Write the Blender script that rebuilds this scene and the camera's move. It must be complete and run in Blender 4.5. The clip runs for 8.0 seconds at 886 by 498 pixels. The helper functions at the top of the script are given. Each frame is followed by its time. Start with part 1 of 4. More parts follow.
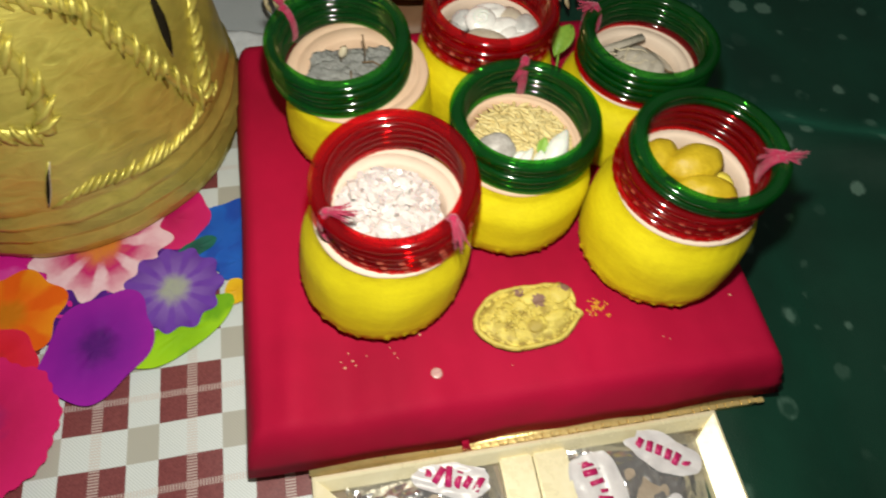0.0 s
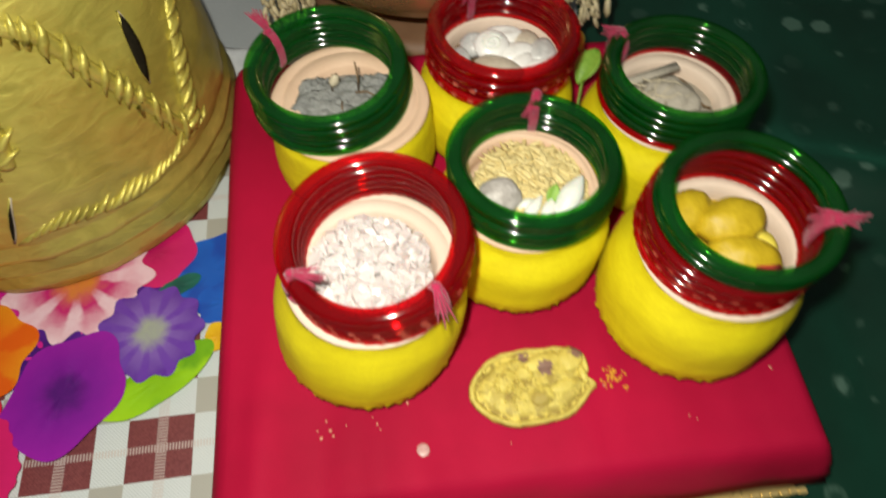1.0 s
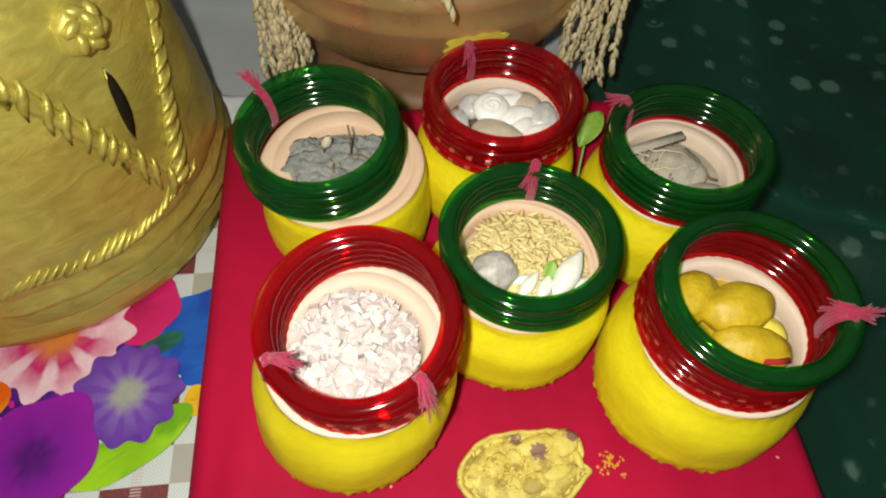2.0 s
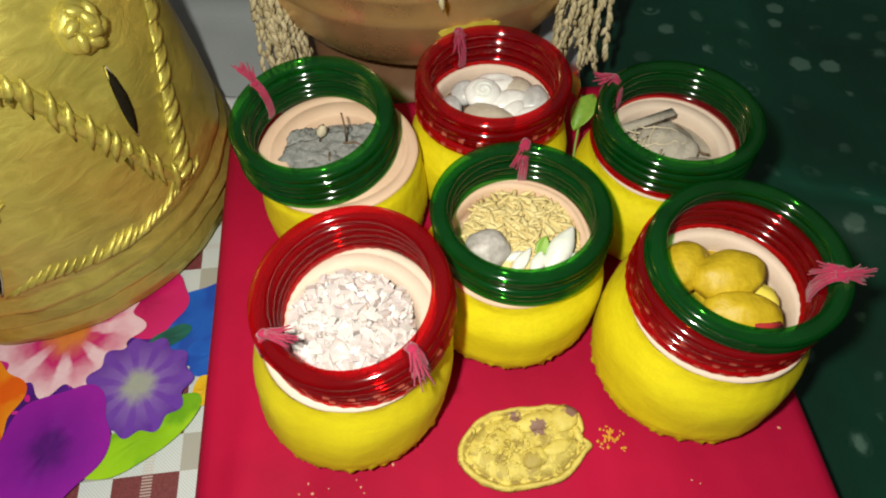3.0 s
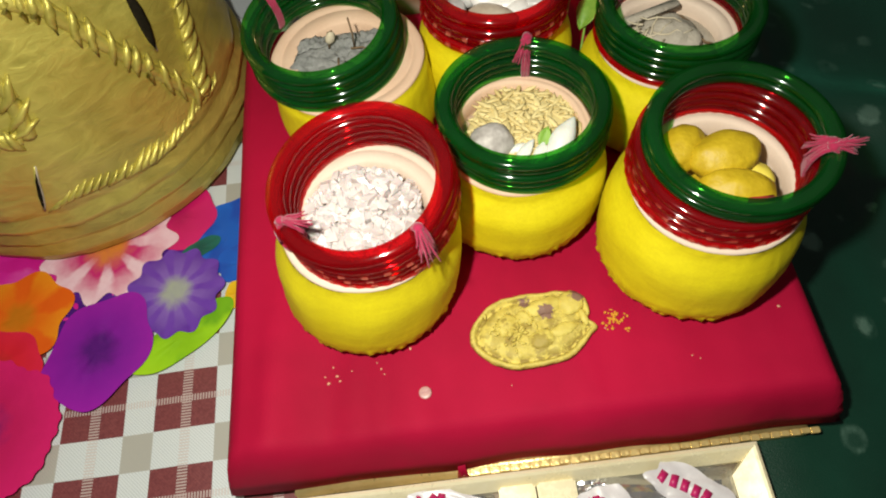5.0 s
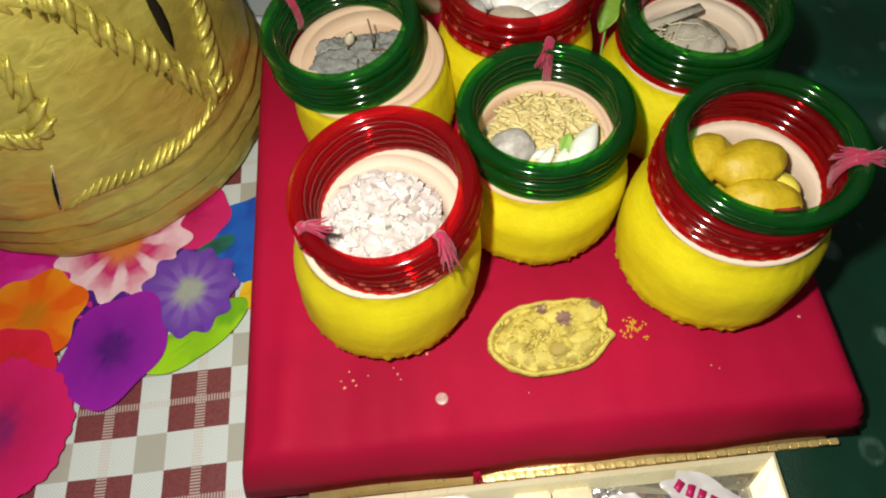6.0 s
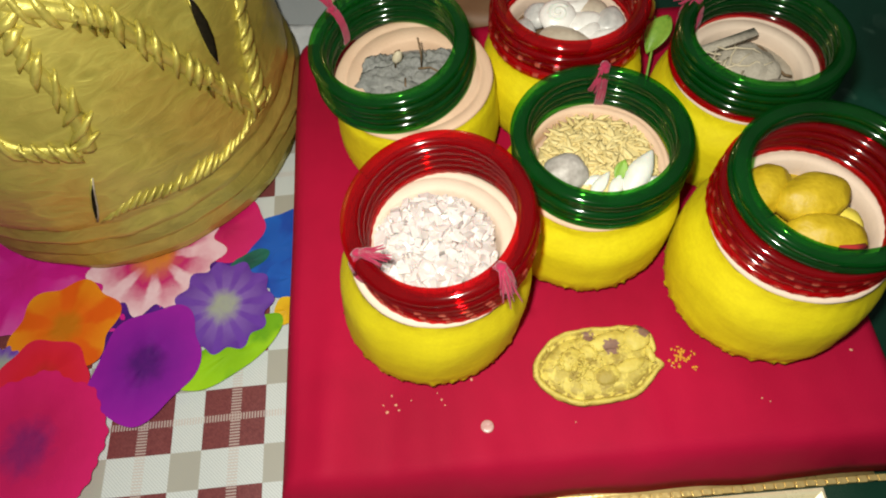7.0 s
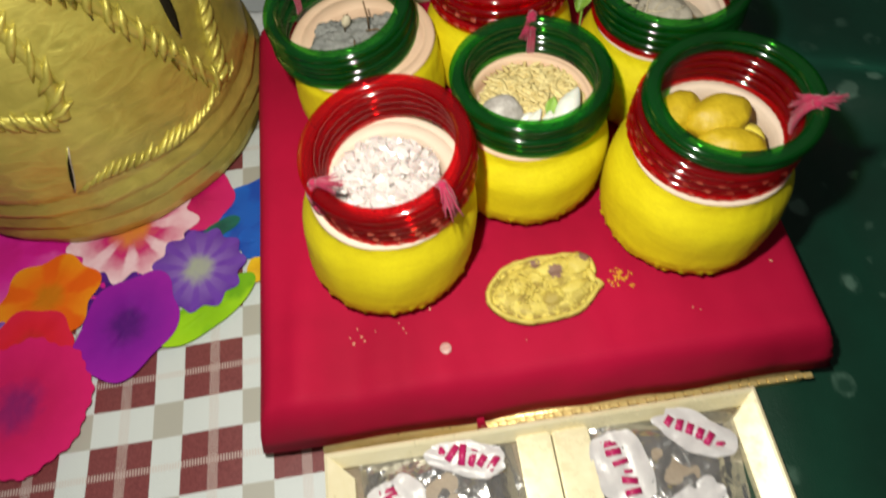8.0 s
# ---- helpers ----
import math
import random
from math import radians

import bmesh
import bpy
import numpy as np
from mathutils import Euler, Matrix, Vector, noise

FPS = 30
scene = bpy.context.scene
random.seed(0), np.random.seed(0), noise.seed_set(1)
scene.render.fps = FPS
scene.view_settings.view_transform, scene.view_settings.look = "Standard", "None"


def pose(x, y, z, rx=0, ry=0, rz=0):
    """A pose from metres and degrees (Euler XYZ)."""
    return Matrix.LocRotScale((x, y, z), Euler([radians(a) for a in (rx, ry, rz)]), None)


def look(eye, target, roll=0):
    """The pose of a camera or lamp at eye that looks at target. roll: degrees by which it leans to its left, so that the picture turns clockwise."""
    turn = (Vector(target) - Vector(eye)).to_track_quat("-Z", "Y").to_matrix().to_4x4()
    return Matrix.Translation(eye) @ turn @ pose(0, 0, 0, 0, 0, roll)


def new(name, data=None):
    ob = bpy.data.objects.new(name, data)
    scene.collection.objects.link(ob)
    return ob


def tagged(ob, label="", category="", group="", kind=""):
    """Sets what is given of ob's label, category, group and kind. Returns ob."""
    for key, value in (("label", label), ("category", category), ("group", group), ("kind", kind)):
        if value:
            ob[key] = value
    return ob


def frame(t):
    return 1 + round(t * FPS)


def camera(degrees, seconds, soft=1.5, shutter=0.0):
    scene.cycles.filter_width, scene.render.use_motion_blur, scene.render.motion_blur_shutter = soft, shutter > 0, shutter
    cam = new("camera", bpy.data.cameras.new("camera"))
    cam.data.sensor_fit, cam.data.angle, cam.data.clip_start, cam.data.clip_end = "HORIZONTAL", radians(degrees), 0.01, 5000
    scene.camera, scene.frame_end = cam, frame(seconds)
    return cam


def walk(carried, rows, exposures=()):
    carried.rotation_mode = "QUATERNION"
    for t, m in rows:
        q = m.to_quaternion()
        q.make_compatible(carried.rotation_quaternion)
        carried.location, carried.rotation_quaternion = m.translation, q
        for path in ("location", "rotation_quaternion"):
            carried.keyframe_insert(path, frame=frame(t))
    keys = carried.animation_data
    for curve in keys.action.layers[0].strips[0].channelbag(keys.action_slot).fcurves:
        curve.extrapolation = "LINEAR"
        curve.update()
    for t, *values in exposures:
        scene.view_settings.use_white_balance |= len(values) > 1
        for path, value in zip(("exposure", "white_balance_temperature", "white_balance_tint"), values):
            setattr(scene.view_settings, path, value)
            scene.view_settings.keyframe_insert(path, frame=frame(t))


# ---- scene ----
cam = camera(68.1, 8.0, 2.0, 0.5)
PATH = [
    (0, (-0.011, 0.053, 0.307), (0.087, 1.061, -1.417), 6.3),
    (0.5, (0.013, 0.051, 0.306), (0.063, 1.025, -1.44), 2.9),
    (1, (0.008, 0.09, 0.289), (-0.019, 1.099, -1.438), 1.9),
    (1.5, (0.006, 0.109, 0.291), (-0.109, 1.076, -1.456), 1.8),
    (1.7, (0.007, 0.114, 0.288), (-0.035, 1.137, -1.43), 4.9),
    (2.8, (0.021, 0.101, 0.288), (-0.088, 1.209, -1.374), -1.9),
    (3, (0.021, 0.101, 0.286), (-0.08, 1.196, -1.385), -1.5),
    (3.5, (0.028, 0.106, 0.285), (-0.084, 1.208, -1.381), -3.3),
    (4, (0.034, 0.095, 0.291), (-0.134, 1.131, -1.411), -6.5),
    (4.5, (0.031, 0.081, 0.287), (-0.146, 1.059, -1.448), -7.5),
    (4.7, (0.032, 0.079, 0.287), (-0.154, 1.032, -1.461), -8.5),
    (6, (0.025, 0.084, 0.288), (-0.174, 1.001, -1.479), -8.7),
    (6.5, (0.02, 0.086, 0.292), (-0.194, 1.041, -1.453), -9.0),
    (7, (0.006, 0.093, 0.29), (-0.196, 1.007, -1.478), -7.7),
    (7.5, (0.014, 0.079, 0.293), (-0.17, 1.078, -1.43), -8.3),
    (8, (0.021, 0.055, 0.295), (-0.13, 1.011, -1.455), -8.0),
]
walk(cam, [(t, look(eye, target, roll)) for t, eye, target, roll in PATH])

# ---------------------------------------------------------------- light
world = bpy.data.worlds.new("room_light")
scene.world = world
world.use_nodes = True
world.node_tree.nodes["Background"].inputs[0].default_value = (1.0, 0.97, 0.92, 1)
world.node_tree.nodes["Background"].inputs[1].default_value = 0.09
lamp_data = bpy.data.lights.new("phone_torch", "POINT")
lamp_data.energy, lamp_data.color, lamp_data.shadow_soft_size = 4.5, (1.0, 0.97, 0.83), 0.006
lamp = new("phone_torch", lamp_data)
lamp.matrix_world = pose(-0.010, 0.100, 0.316)
scene.view_settings.exposure = 0.0


# ---------------------------------------------------------------- materials
def node_mat(name):
    m = bpy.data.materials.new(name)
    m.use_nodes = True
    nt = m.node_tree
    return m, nt, nt.nodes["Principled BSDF"]


def link(nt, a, b):
    nt.links.new(a, b)


def val(nt, op, a, b=None, c=None):
    """A maths node; a, b, c are sockets or numbers."""
    n = nt.nodes.new("ShaderNodeMath")
    n.operation = op
    for i, v in enumerate((a, b, c)):
        if v is None:
            continue
        if isinstance(v, (int, float)):
            n.inputs[i].default_value = v
        else:
            link(nt, v, n.inputs[i])
    return n.outputs[0]


def mixc(nt, f, a, b):
    n = nt.nodes.new("ShaderNodeMix")
    n.data_type = "RGBA"
    for i, v in ((0, f), (6, a), (7, b)):
        if isinstance(v, (int, float)):
            n.inputs[i].default_value = v
        elif isinstance(v, tuple):
            n.inputs[i].default_value = (*v[:3], 1)
        else:
            link(nt, v, n.inputs[i])
    return n.outputs[2]


def coords(nt, kind="Object"):
    return nt.nodes.new("ShaderNodeTexCoord").outputs[kind]


def grain(nt, vec, scale, detail=3.0, rough=0.55, distort=0.0):
    n = nt.nodes.new("ShaderNodeTexNoise")
    n.inputs["Scale"].default_value, n.inputs["Detail"].default_value = scale, detail
    n.inputs["Roughness"].default_value, n.inputs["Distortion"].default_value = rough, distort
    link(nt, vec, n.inputs["Vector"])
    return n.outputs["Fac"]


def step(nt, x, lo, hi):
    n = nt.nodes.new("ShaderNodeMapRange")
    n.inputs[1].default_value, n.inputs[2].default_value = lo, hi
    link(nt, x, n.inputs[0])
    return n.outputs[0]


def bump(nt, bsdf, height, strength, dist=0.001):
    n = nt.nodes.new("ShaderNodeBump")
    n.inputs["Strength"].default_value, n.inputs["Distance"].default_value = strength, dist
    link(nt, height, n.inputs["Height"])
    link(nt, n.outputs[0], bsdf.inputs["Normal"])


def surface(name, a, b, rough=0.6, metal=0.0, big=20.0, fine=400.0, relief=0.15, depth=0.0005, coat=0.0, sheen=0.0,
            trans=0.0, sss=0.0, spec=0.5, island=0.0):
    """Two tones mixed by coarse and fine grain, with relief; island: how much tone varies from piece to piece."""
    m, nt, p = node_mat(name)
    v = coords(nt)
    f = val(nt, "ADD", val(nt, "MULTIPLY", grain(nt, v, big), 0.65), val(nt, "MULTIPLY", grain(nt, v, fine), 0.35))
    f = step(nt, f, 0.32, 0.68)
    if island:
        g = nt.nodes.new("ShaderNodeNewGeometry").outputs["Random Per Island"]
        f = val(nt, "ADD", val(nt, "MULTIPLY", f, 1 - island), val(nt, "MULTIPLY", g, island))
    link(nt, mixc(nt, f, a, b), p.inputs["Base Color"])
    link(nt, val(nt, "MULTIPLY_ADD", f, 0.18, rough - 0.09), p.inputs["Roughness"])
    p.inputs["Metallic"].default_value = metal
    p.inputs["Coat Weight"].default_value, p.inputs["Coat Roughness"].default_value = coat, 0.08
    p.inputs["Sheen Weight"].default_value = sheen
    p.inputs["Transmission Weight"].default_value = trans
    p.inputs["Subsurface Weight"].default_value, p.inputs["Subsurface Scale"].default_value = sss, 0.003
    p.inputs["Specular IOR Level"].default_value = spec
    if relief:
        bump(nt, p, f, relief, depth)
    return m


M_FLOOR = surface("floor_concrete", (0.22, 0.2, 0.18), (0.3, 0.28, 0.25), 0.7, big=3, fine=60)
M_WALL = surface("wall_paint", (0.42, 0.43, 0.44), (0.5, 0.5, 0.5), 0.8, big=2, fine=60)
M_WOOD = surface("table_wood", (0.16, 0.08, 0.04), (0.24, 0.13, 0.07), 0.5, big=8, fine=90)
M_CLAY = surface("bare_clay", (0.66, 0.44, 0.30), (0.76, 0.55, 0.40), 0.75, big=60, fine=1500, relief=0.2, depth=0.0004)
M_CLAY_PALE = surface("pale_clay", (0.66, 0.52, 0.42), (0.75, 0.61, 0.50), 0.75, big=60, fine=1500, relief=0.2, depth=0.0004)


def cotton(name, a, b):
    """Plain woven cloth: fine weave, soft wrinkles and darker shading patches painted as uneven tone."""
    m, nt, p = node_mat(name)
    v = coords(nt)
    shading = step(nt, grain(nt, v, 11, 4, 0.6), 0.3, 0.7)
    weave = grain(nt, v, 2400, 2)
    s = nt.nodes.new("ShaderNodeMapping")
    s.inputs["Scale"].default_value = (1.0, 0.45, 1)
    link(nt, v, s.inputs[0])
    wrinkle = grain(nt, s.outputs[0], 24, 2, 0.5, 0.15)
    f = val(nt, "MULTIPLY_ADD", weave, 0.3, val(nt, "MULTIPLY", shading, 0.7))
    link(nt, mixc(nt, f, a, b), p.inputs["Base Color"])
    p.inputs["Roughness"].default_value = 0.75
    p.inputs["Specular IOR Level"].default_value = 0.2
    bump(nt, p, val(nt, "MULTIPLY_ADD", weave, 0.02, wrinkle), 0.5, 0.007)
    return m


M_SATIN = cotton("red_cloth", (0.27, 0.001, 0.022), (0.47, 0.002, 0.044))
M_FOIL = surface("gold_foil", (0.78, 0.58, 0.22), (0.90, 0.70, 0.32), 0.34, metal=0.6, big=90, fine=600, relief=0.35, depth=0.0006)
M_CARD = surface("pale_gold_card", (0.82, 0.73, 0.46), (0.90, 0.83, 0.60), 0.28, metal=0.15, big=30, fine=300, relief=0.05)
M_PLASTER = surface("inner_card", (0.34, 0.27, 0.20), (0.46, 0.38, 0.30), 0.8, big=60, fine=600)
M_GREY = surface("grey_clay", (0.17, 0.175, 0.17), (0.32, 0.32, 0.31), 0.85, big=120, fine=900, relief=0.6, depth=0.0012)
M_MUD = surface("grey_brown_clay", (0.33, 0.295, 0.24), (0.50, 0.45, 0.38), 0.85, big=100, fine=900, relief=0.5, depth=0.001)
M_TWIG = surface("twig", (0.10, 0.06, 0.03), (0.22, 0.14, 0.07), 0.8, big=200, fine=900)
M_ROOT = surface("pale_root", (0.50, 0.43, 0.30), (0.66, 0.58, 0.44), 0.8, big=200, fine=900)
M_GRAIN = surface("paddy_grain", (0.60, 0.46, 0.18), (0.80, 0.68, 0.34), 0.6, big=200, fine=1200, relief=0.2, island=0.6)
M_EAR = surface("paddy_ear", (0.44, 0.37, 0.20), (0.70, 0.62, 0.42), 0.7, big=90, fine=900, relief=0.3, island=0.65)
M_SALT = surface("rock_salt", (0.60, 0.52, 0.51), (0.74, 0.67, 0.66), 0.24, big=120, fine=700, relief=0.1, sss=0.12, island=0.5)
M_SHELL = surface("shell_white", (0.74, 0.72, 0.70), (0.90, 0.89, 0.87), 0.3, big=70, fine=300, relief=0.12, coat=0.3)
M_SHELL_TAN = surface("shell_tan", (0.42, 0.35, 0.27), (0.64, 0.57, 0.47), 0.45, big=90, fine=500, relief=0.3)
M_SHELL_GREY = surface("shell_grey", (0.36, 0.36, 0.36), (0.80, 0.79, 0.77), 0.35, big=60, fine=300, relief=0.2)
M_NUT = surface("betel_nut", (0.26, 0.23, 0.21), (0.66, 0.62, 0.59), 0.55, big=110, fine=500, relief=0.4)
M_BUD = surface("white_bud", (0.66, 0.68, 0.62), (0.86, 0.86, 0.82), 0.45, big=60, fine=300, sss=0.1)
M_TURM = surface("turmeric_root", (0.42, 0.28, 0.008), (0.64, 0.46, 0.015), 0.55, big=70, fine=500, relief=0.35, depth=0.0008)
M_TURM_CUT = surface("turmeric_pale", (0.70, 0.58, 0.06), (0.80, 0.66, 0.10), 0.6, big=70, fine=500)
M_KUMKUM = surface("kumkum", (0.28, 0.01, 0.012), (0.40, 0.02, 0.02), 0.9, big=200, fine=1800, relief=0.4)
M_TPOWDER = surface("turmeric_powder", (0.62, 0.26, 0.02), (0.75, 0.38, 0.04), 0.95, big=300, fine=2000, relief=0.4)
M_SPECK = surface("pale_speck", (0.62, 0.26, 0.16), (0.78, 0.46, 0.32), 0.8, big=200, fine=900)
M_SEQUIN = surface("sequin", (0.46, 0.22, 0.23), (0.60, 0.38, 0.36), 0.3, big=200, fine=900)
M_THREAD = surface("pink_thread", (0.26, 0.005, 0.040), (0.40, 0.010, 0.070), 0.85, big=300, fine=2500, relief=0.4, sheen=0.3)
M_LEAF = surface("green_leaf", (0.14, 0.30, 0.03), (0.28, 0.46, 0.06), 0.5, big=60, fine=500, relief=0.2)
M_LACE = surface("white_lace", (0.55, 0.58, 0.62), (0.68, 0.70, 0.74), 0.85, big=200, fine=1500, relief=0.6)
M_SLIT_SHADE = surface("slit_shade", (0.006, 0.005, 0.003), (0.02, 0.016, 0.009), 0.9, big=200, fine=900, spec=0.05)
M_SEAM = surface("torn_paper_edge", (0.32, 0.27, 0.20), (0.46, 0.40, 0.30), 0.8, big=200, fine=900)
M_COPPER = surface("copper", (0.62, 0.39, 0.17), (0.80, 0.55, 0.27), 0.30, metal=0.7, big=14, fine=120, relief=0.08, depth=0.001)
M_PACK = surface("white_wrapper", (0.55, 0.53, 0.56), (0.70, 0.68, 0.70), 0.35, big=60, fine=300, relief=0.3)
M_MAGENTA = surface("magenta_print", (0.45, 0.01, 0.10), (0.55, 0.02, 0.16), 0.4, big=60, fine=300)
M_SWEET = surface("brown_sweet", (0.26, 0.20, 0.15), (0.40, 0.33, 0.26), 0.6, big=90, fine=500)


def yellow_paint():
    """Thick yellow paint, brushed round the pot, with bare flecks near the foot."""
    m, nt, p = node_mat("yellow_paint")
    v = coords(nt)
    s = nt.nodes.new("ShaderNodeMapping")
    s.inputs["Scale"].default_value = (1, 1, 3)
    link(nt, v, s.inputs[0])
    strokes = grain(nt, s.outputs[0], 70, 4, 0.6, 0.6)
    fine = grain(nt, v, 900, 2)
    f = step(nt, val(nt, "MULTIPLY_ADD", fine, 0.3, val(nt, "MULTIPLY", strokes, 0.7)), 0.3, 0.7)
    col = mixc(nt, f, (0.64, 0.53, 0.006), (0.78, 0.68, 0.010))
    link(nt, col, p.inputs["Base Color"])
    p.inputs["Roughness"].default_value = 0.62
    p.inputs["Specular IOR Level"].default_value = 0.3
    bump(nt, p, f, 0.14, 0.0006)
    return m


M_YELLOW = yellow_paint()


def bangle_glass(name, a, b, tint, dash=False):
    """Clear coloured glass with a thin coloured body; dashes cut into the outside of the faceted ones."""
    m, nt, p = node_mat(name)
    v = coords(nt)
    f = step(nt, grain(nt, v, 45), 0.35, 0.65)
    col = mixc(nt, f, a, b)
    body = 0.16
    if dash:
        s = nt.nodes.new("ShaderNodeSeparateXYZ")
        link(nt, v, s.inputs[0])
        ang = val(nt, "ARCTAN2", s.outputs[1], s.outputs[0])
        wave = val(nt, "SINE", val(nt, "MULTIPLY", ang, 26.0))
        radius = val(nt, "POWER", val(nt, "ADD", val(nt, "POWER", s.outputs[0], 2.0), val(nt, "POWER", s.outputs[1], 2.0)), 0.5)
        cut = val(nt, "MULTIPLY", step(nt, wave, 0.35, 0.75), step(nt, radius, 0.0318, 0.0326))
        col = mixc(nt, val(nt, "MULTIPLY", cut, 0.8), col, (0.80, 0.22, 0.14))
        body = val(nt, "MULTIPLY_ADD", cut, 0.45, 0.16)
        bump(nt, p, cut, 0.5, 0.0006)
    link(nt, col, p.inputs["Base Color"])
    p.inputs["Roughness"].default_value = 0.14
    p.inputs["Specular IOR Level"].default_value = 0.3
    clear = nt.nodes.new("ShaderNodeBsdfTransparent")
    clear.inputs[0].default_value = (*tint, 1)
    mix = nt.nodes.new("ShaderNodeMixShader")
    if isinstance(body, float):
        mix.inputs[0].default_value = body
    else:
        link(nt, body, mix.inputs[0])
    link(nt, clear.outputs[0], mix.inputs[1])
    link(nt, p.outputs[0], mix.inputs[2])
    gloss = nt.nodes.new("ShaderNodeBsdfGlossy")
    gloss.inputs["Roughness"].default_value = 0.07
    top = nt.nodes.new("ShaderNodeMixShader")
    top.inputs[0].default_value = 0.07
    link(nt, mix.outputs[0], top.inputs[1])
    link(nt, gloss.outputs[0], top.inputs[2])
    link(nt, top.outputs[0], nt.nodes["Material Output"].inputs["Surface"])
    return m


M_GREEN_GLASS = bangle_glass("green_glass", (0.002, 0.10, 0.014), (0.006, 0.17, 0.028), (0.24, 0.66, 0.17))
M_RED_GLASS = bangle_glass("red_glass", (0.32, 0.002, 0.008), (0.46, 0.004, 0.014), (0.88, 0.085, 0.11))
M_RED_CUT = bangle_glass("red_cut_glass", (0.34, 0.002, 0.008), (0.48, 0.006, 0.014), (0.88, 0.085, 0.11), True)


def gold_paint():
    """Gold paint over papered clay: streaks, thin olive patches and creases."""
    m, nt, p = node_mat("gold_paint")
    v = coords(nt)
    s = nt.nodes.new("ShaderNodeMapping")
    s.inputs["Scale"].default_value = (1, 1, 2.5)
    link(nt, v, s.inputs[0])
    broad = grain(nt, v, 16, 4, 0.6)
    crease = grain(nt, s.outputs[0], 48, 6, 0.6, 1.6)
    f = step(nt, val(nt, "MULTIPLY_ADD", crease, 0.4, val(nt, "MULTIPLY", broad, 0.6)), 0.34, 0.66)
    link(nt, mixc(nt, f, (0.40, 0.345, 0.065), (0.70, 0.61, 0.14)), p.inputs["Base Color"])
    p.inputs["Metallic"].default_value = 0.5
    link(nt, val(nt, "MULTIPLY_ADD", crease, 0.3, 0.24), p.inputs["Roughness"])
    fine = grain(nt, v, 260, 4, 0.6, 0.8)
    bump(nt, p, val(nt, "MULTIPLY_ADD", fine, 0.16, crease), 0.34, 0.0022)
    return m


M_GOLD = gold_paint()


def check_print():
    """Vinyl cloth: maroon squares, grey crossings, hatched white bands and stitched lines."""
    m, nt, p = node_mat("check_vinyl")
    s = nt.nodes.new("ShaderNodeSeparateXYZ")
    v = coords(nt)
    link(nt, v, s.inputs[0])
    px, py, w = 0.0425, 0.0435, 0.67
    fx = val(nt, "FRACT", val(nt, "DIVIDE", s.outputs[0], px))
    fy = val(nt, "FRACT", val(nt, "DIVIDE", val(nt, "MULTIPLY", s.outputs[1], -1.0), py))
    mx, my = val(nt, "LESS_THAN", fx, w), val(nt, "LESS_THAN", fy, 0.62)
    maroon = val(nt, "MULTIPLY", mx, my)
    grey = val(nt, "MULTIPLY", val(nt, "SUBTRACT", 1.0, mx), val(nt, "SUBTRACT", 1.0, my))
    hatch = val(nt, "SINE", val(nt, "MULTIPLY", val(nt, "ADD", s.outputs[0], s.outputs[1]), 4200.0))
    white = mixc(nt, step(nt, hatch, 0.0, 0.8), (0.64, 0.68, 0.70), (0.50, 0.54, 0.56))
    col = mixc(nt, grey, white, (0.40, 0.39, 0.355))
    red = mixc(nt, step(nt, grain(nt, v, 900, 2), 0.35, 0.65), (0.15, 0.035, 0.040), (0.21, 0.055, 0.058))
    col = mixc(nt, maroon, col, red)
    dash_x = val(nt, "GREATER_THAN", val(nt, "SINE", val(nt, "MULTIPLY", s.outputs[1], 4800.0)), -0.1)
    dash_y = val(nt, "GREATER_THAN", val(nt, "SINE", val(nt, "MULTIPLY", s.outputs[0], 4800.0)), -0.1)
    line_x = val(nt, "MULTIPLY", val(nt, "LESS_THAN", val(nt, "ABSOLUTE", val(nt, "SUBTRACT", fx, 0.35)), 0.055), dash_x)
    line_y = val(nt, "MULTIPLY", val(nt, "LESS_THAN", val(nt, "ABSOLUTE", val(nt, "SUBTRACT", fy, 0.31)), 0.035), dash_y)
    lines = val(nt, "MAXIMUM", line_x, line_y)
    col = mixc(nt, val(nt, "MULTIPLY", lines, 0.75), col, (0.56, 0.48, 0.46))
    link(nt, col, p.inputs["Base Color"])
    p.inputs["Roughness"].default_value = 0.42
    bump(nt, p, val(nt, "ADD", grain(nt, v, 30, 3), val(nt, "MULTIPLY", hatch, 0.03)), 0.3, 0.002)
    return m


M_CHECK = check_print()


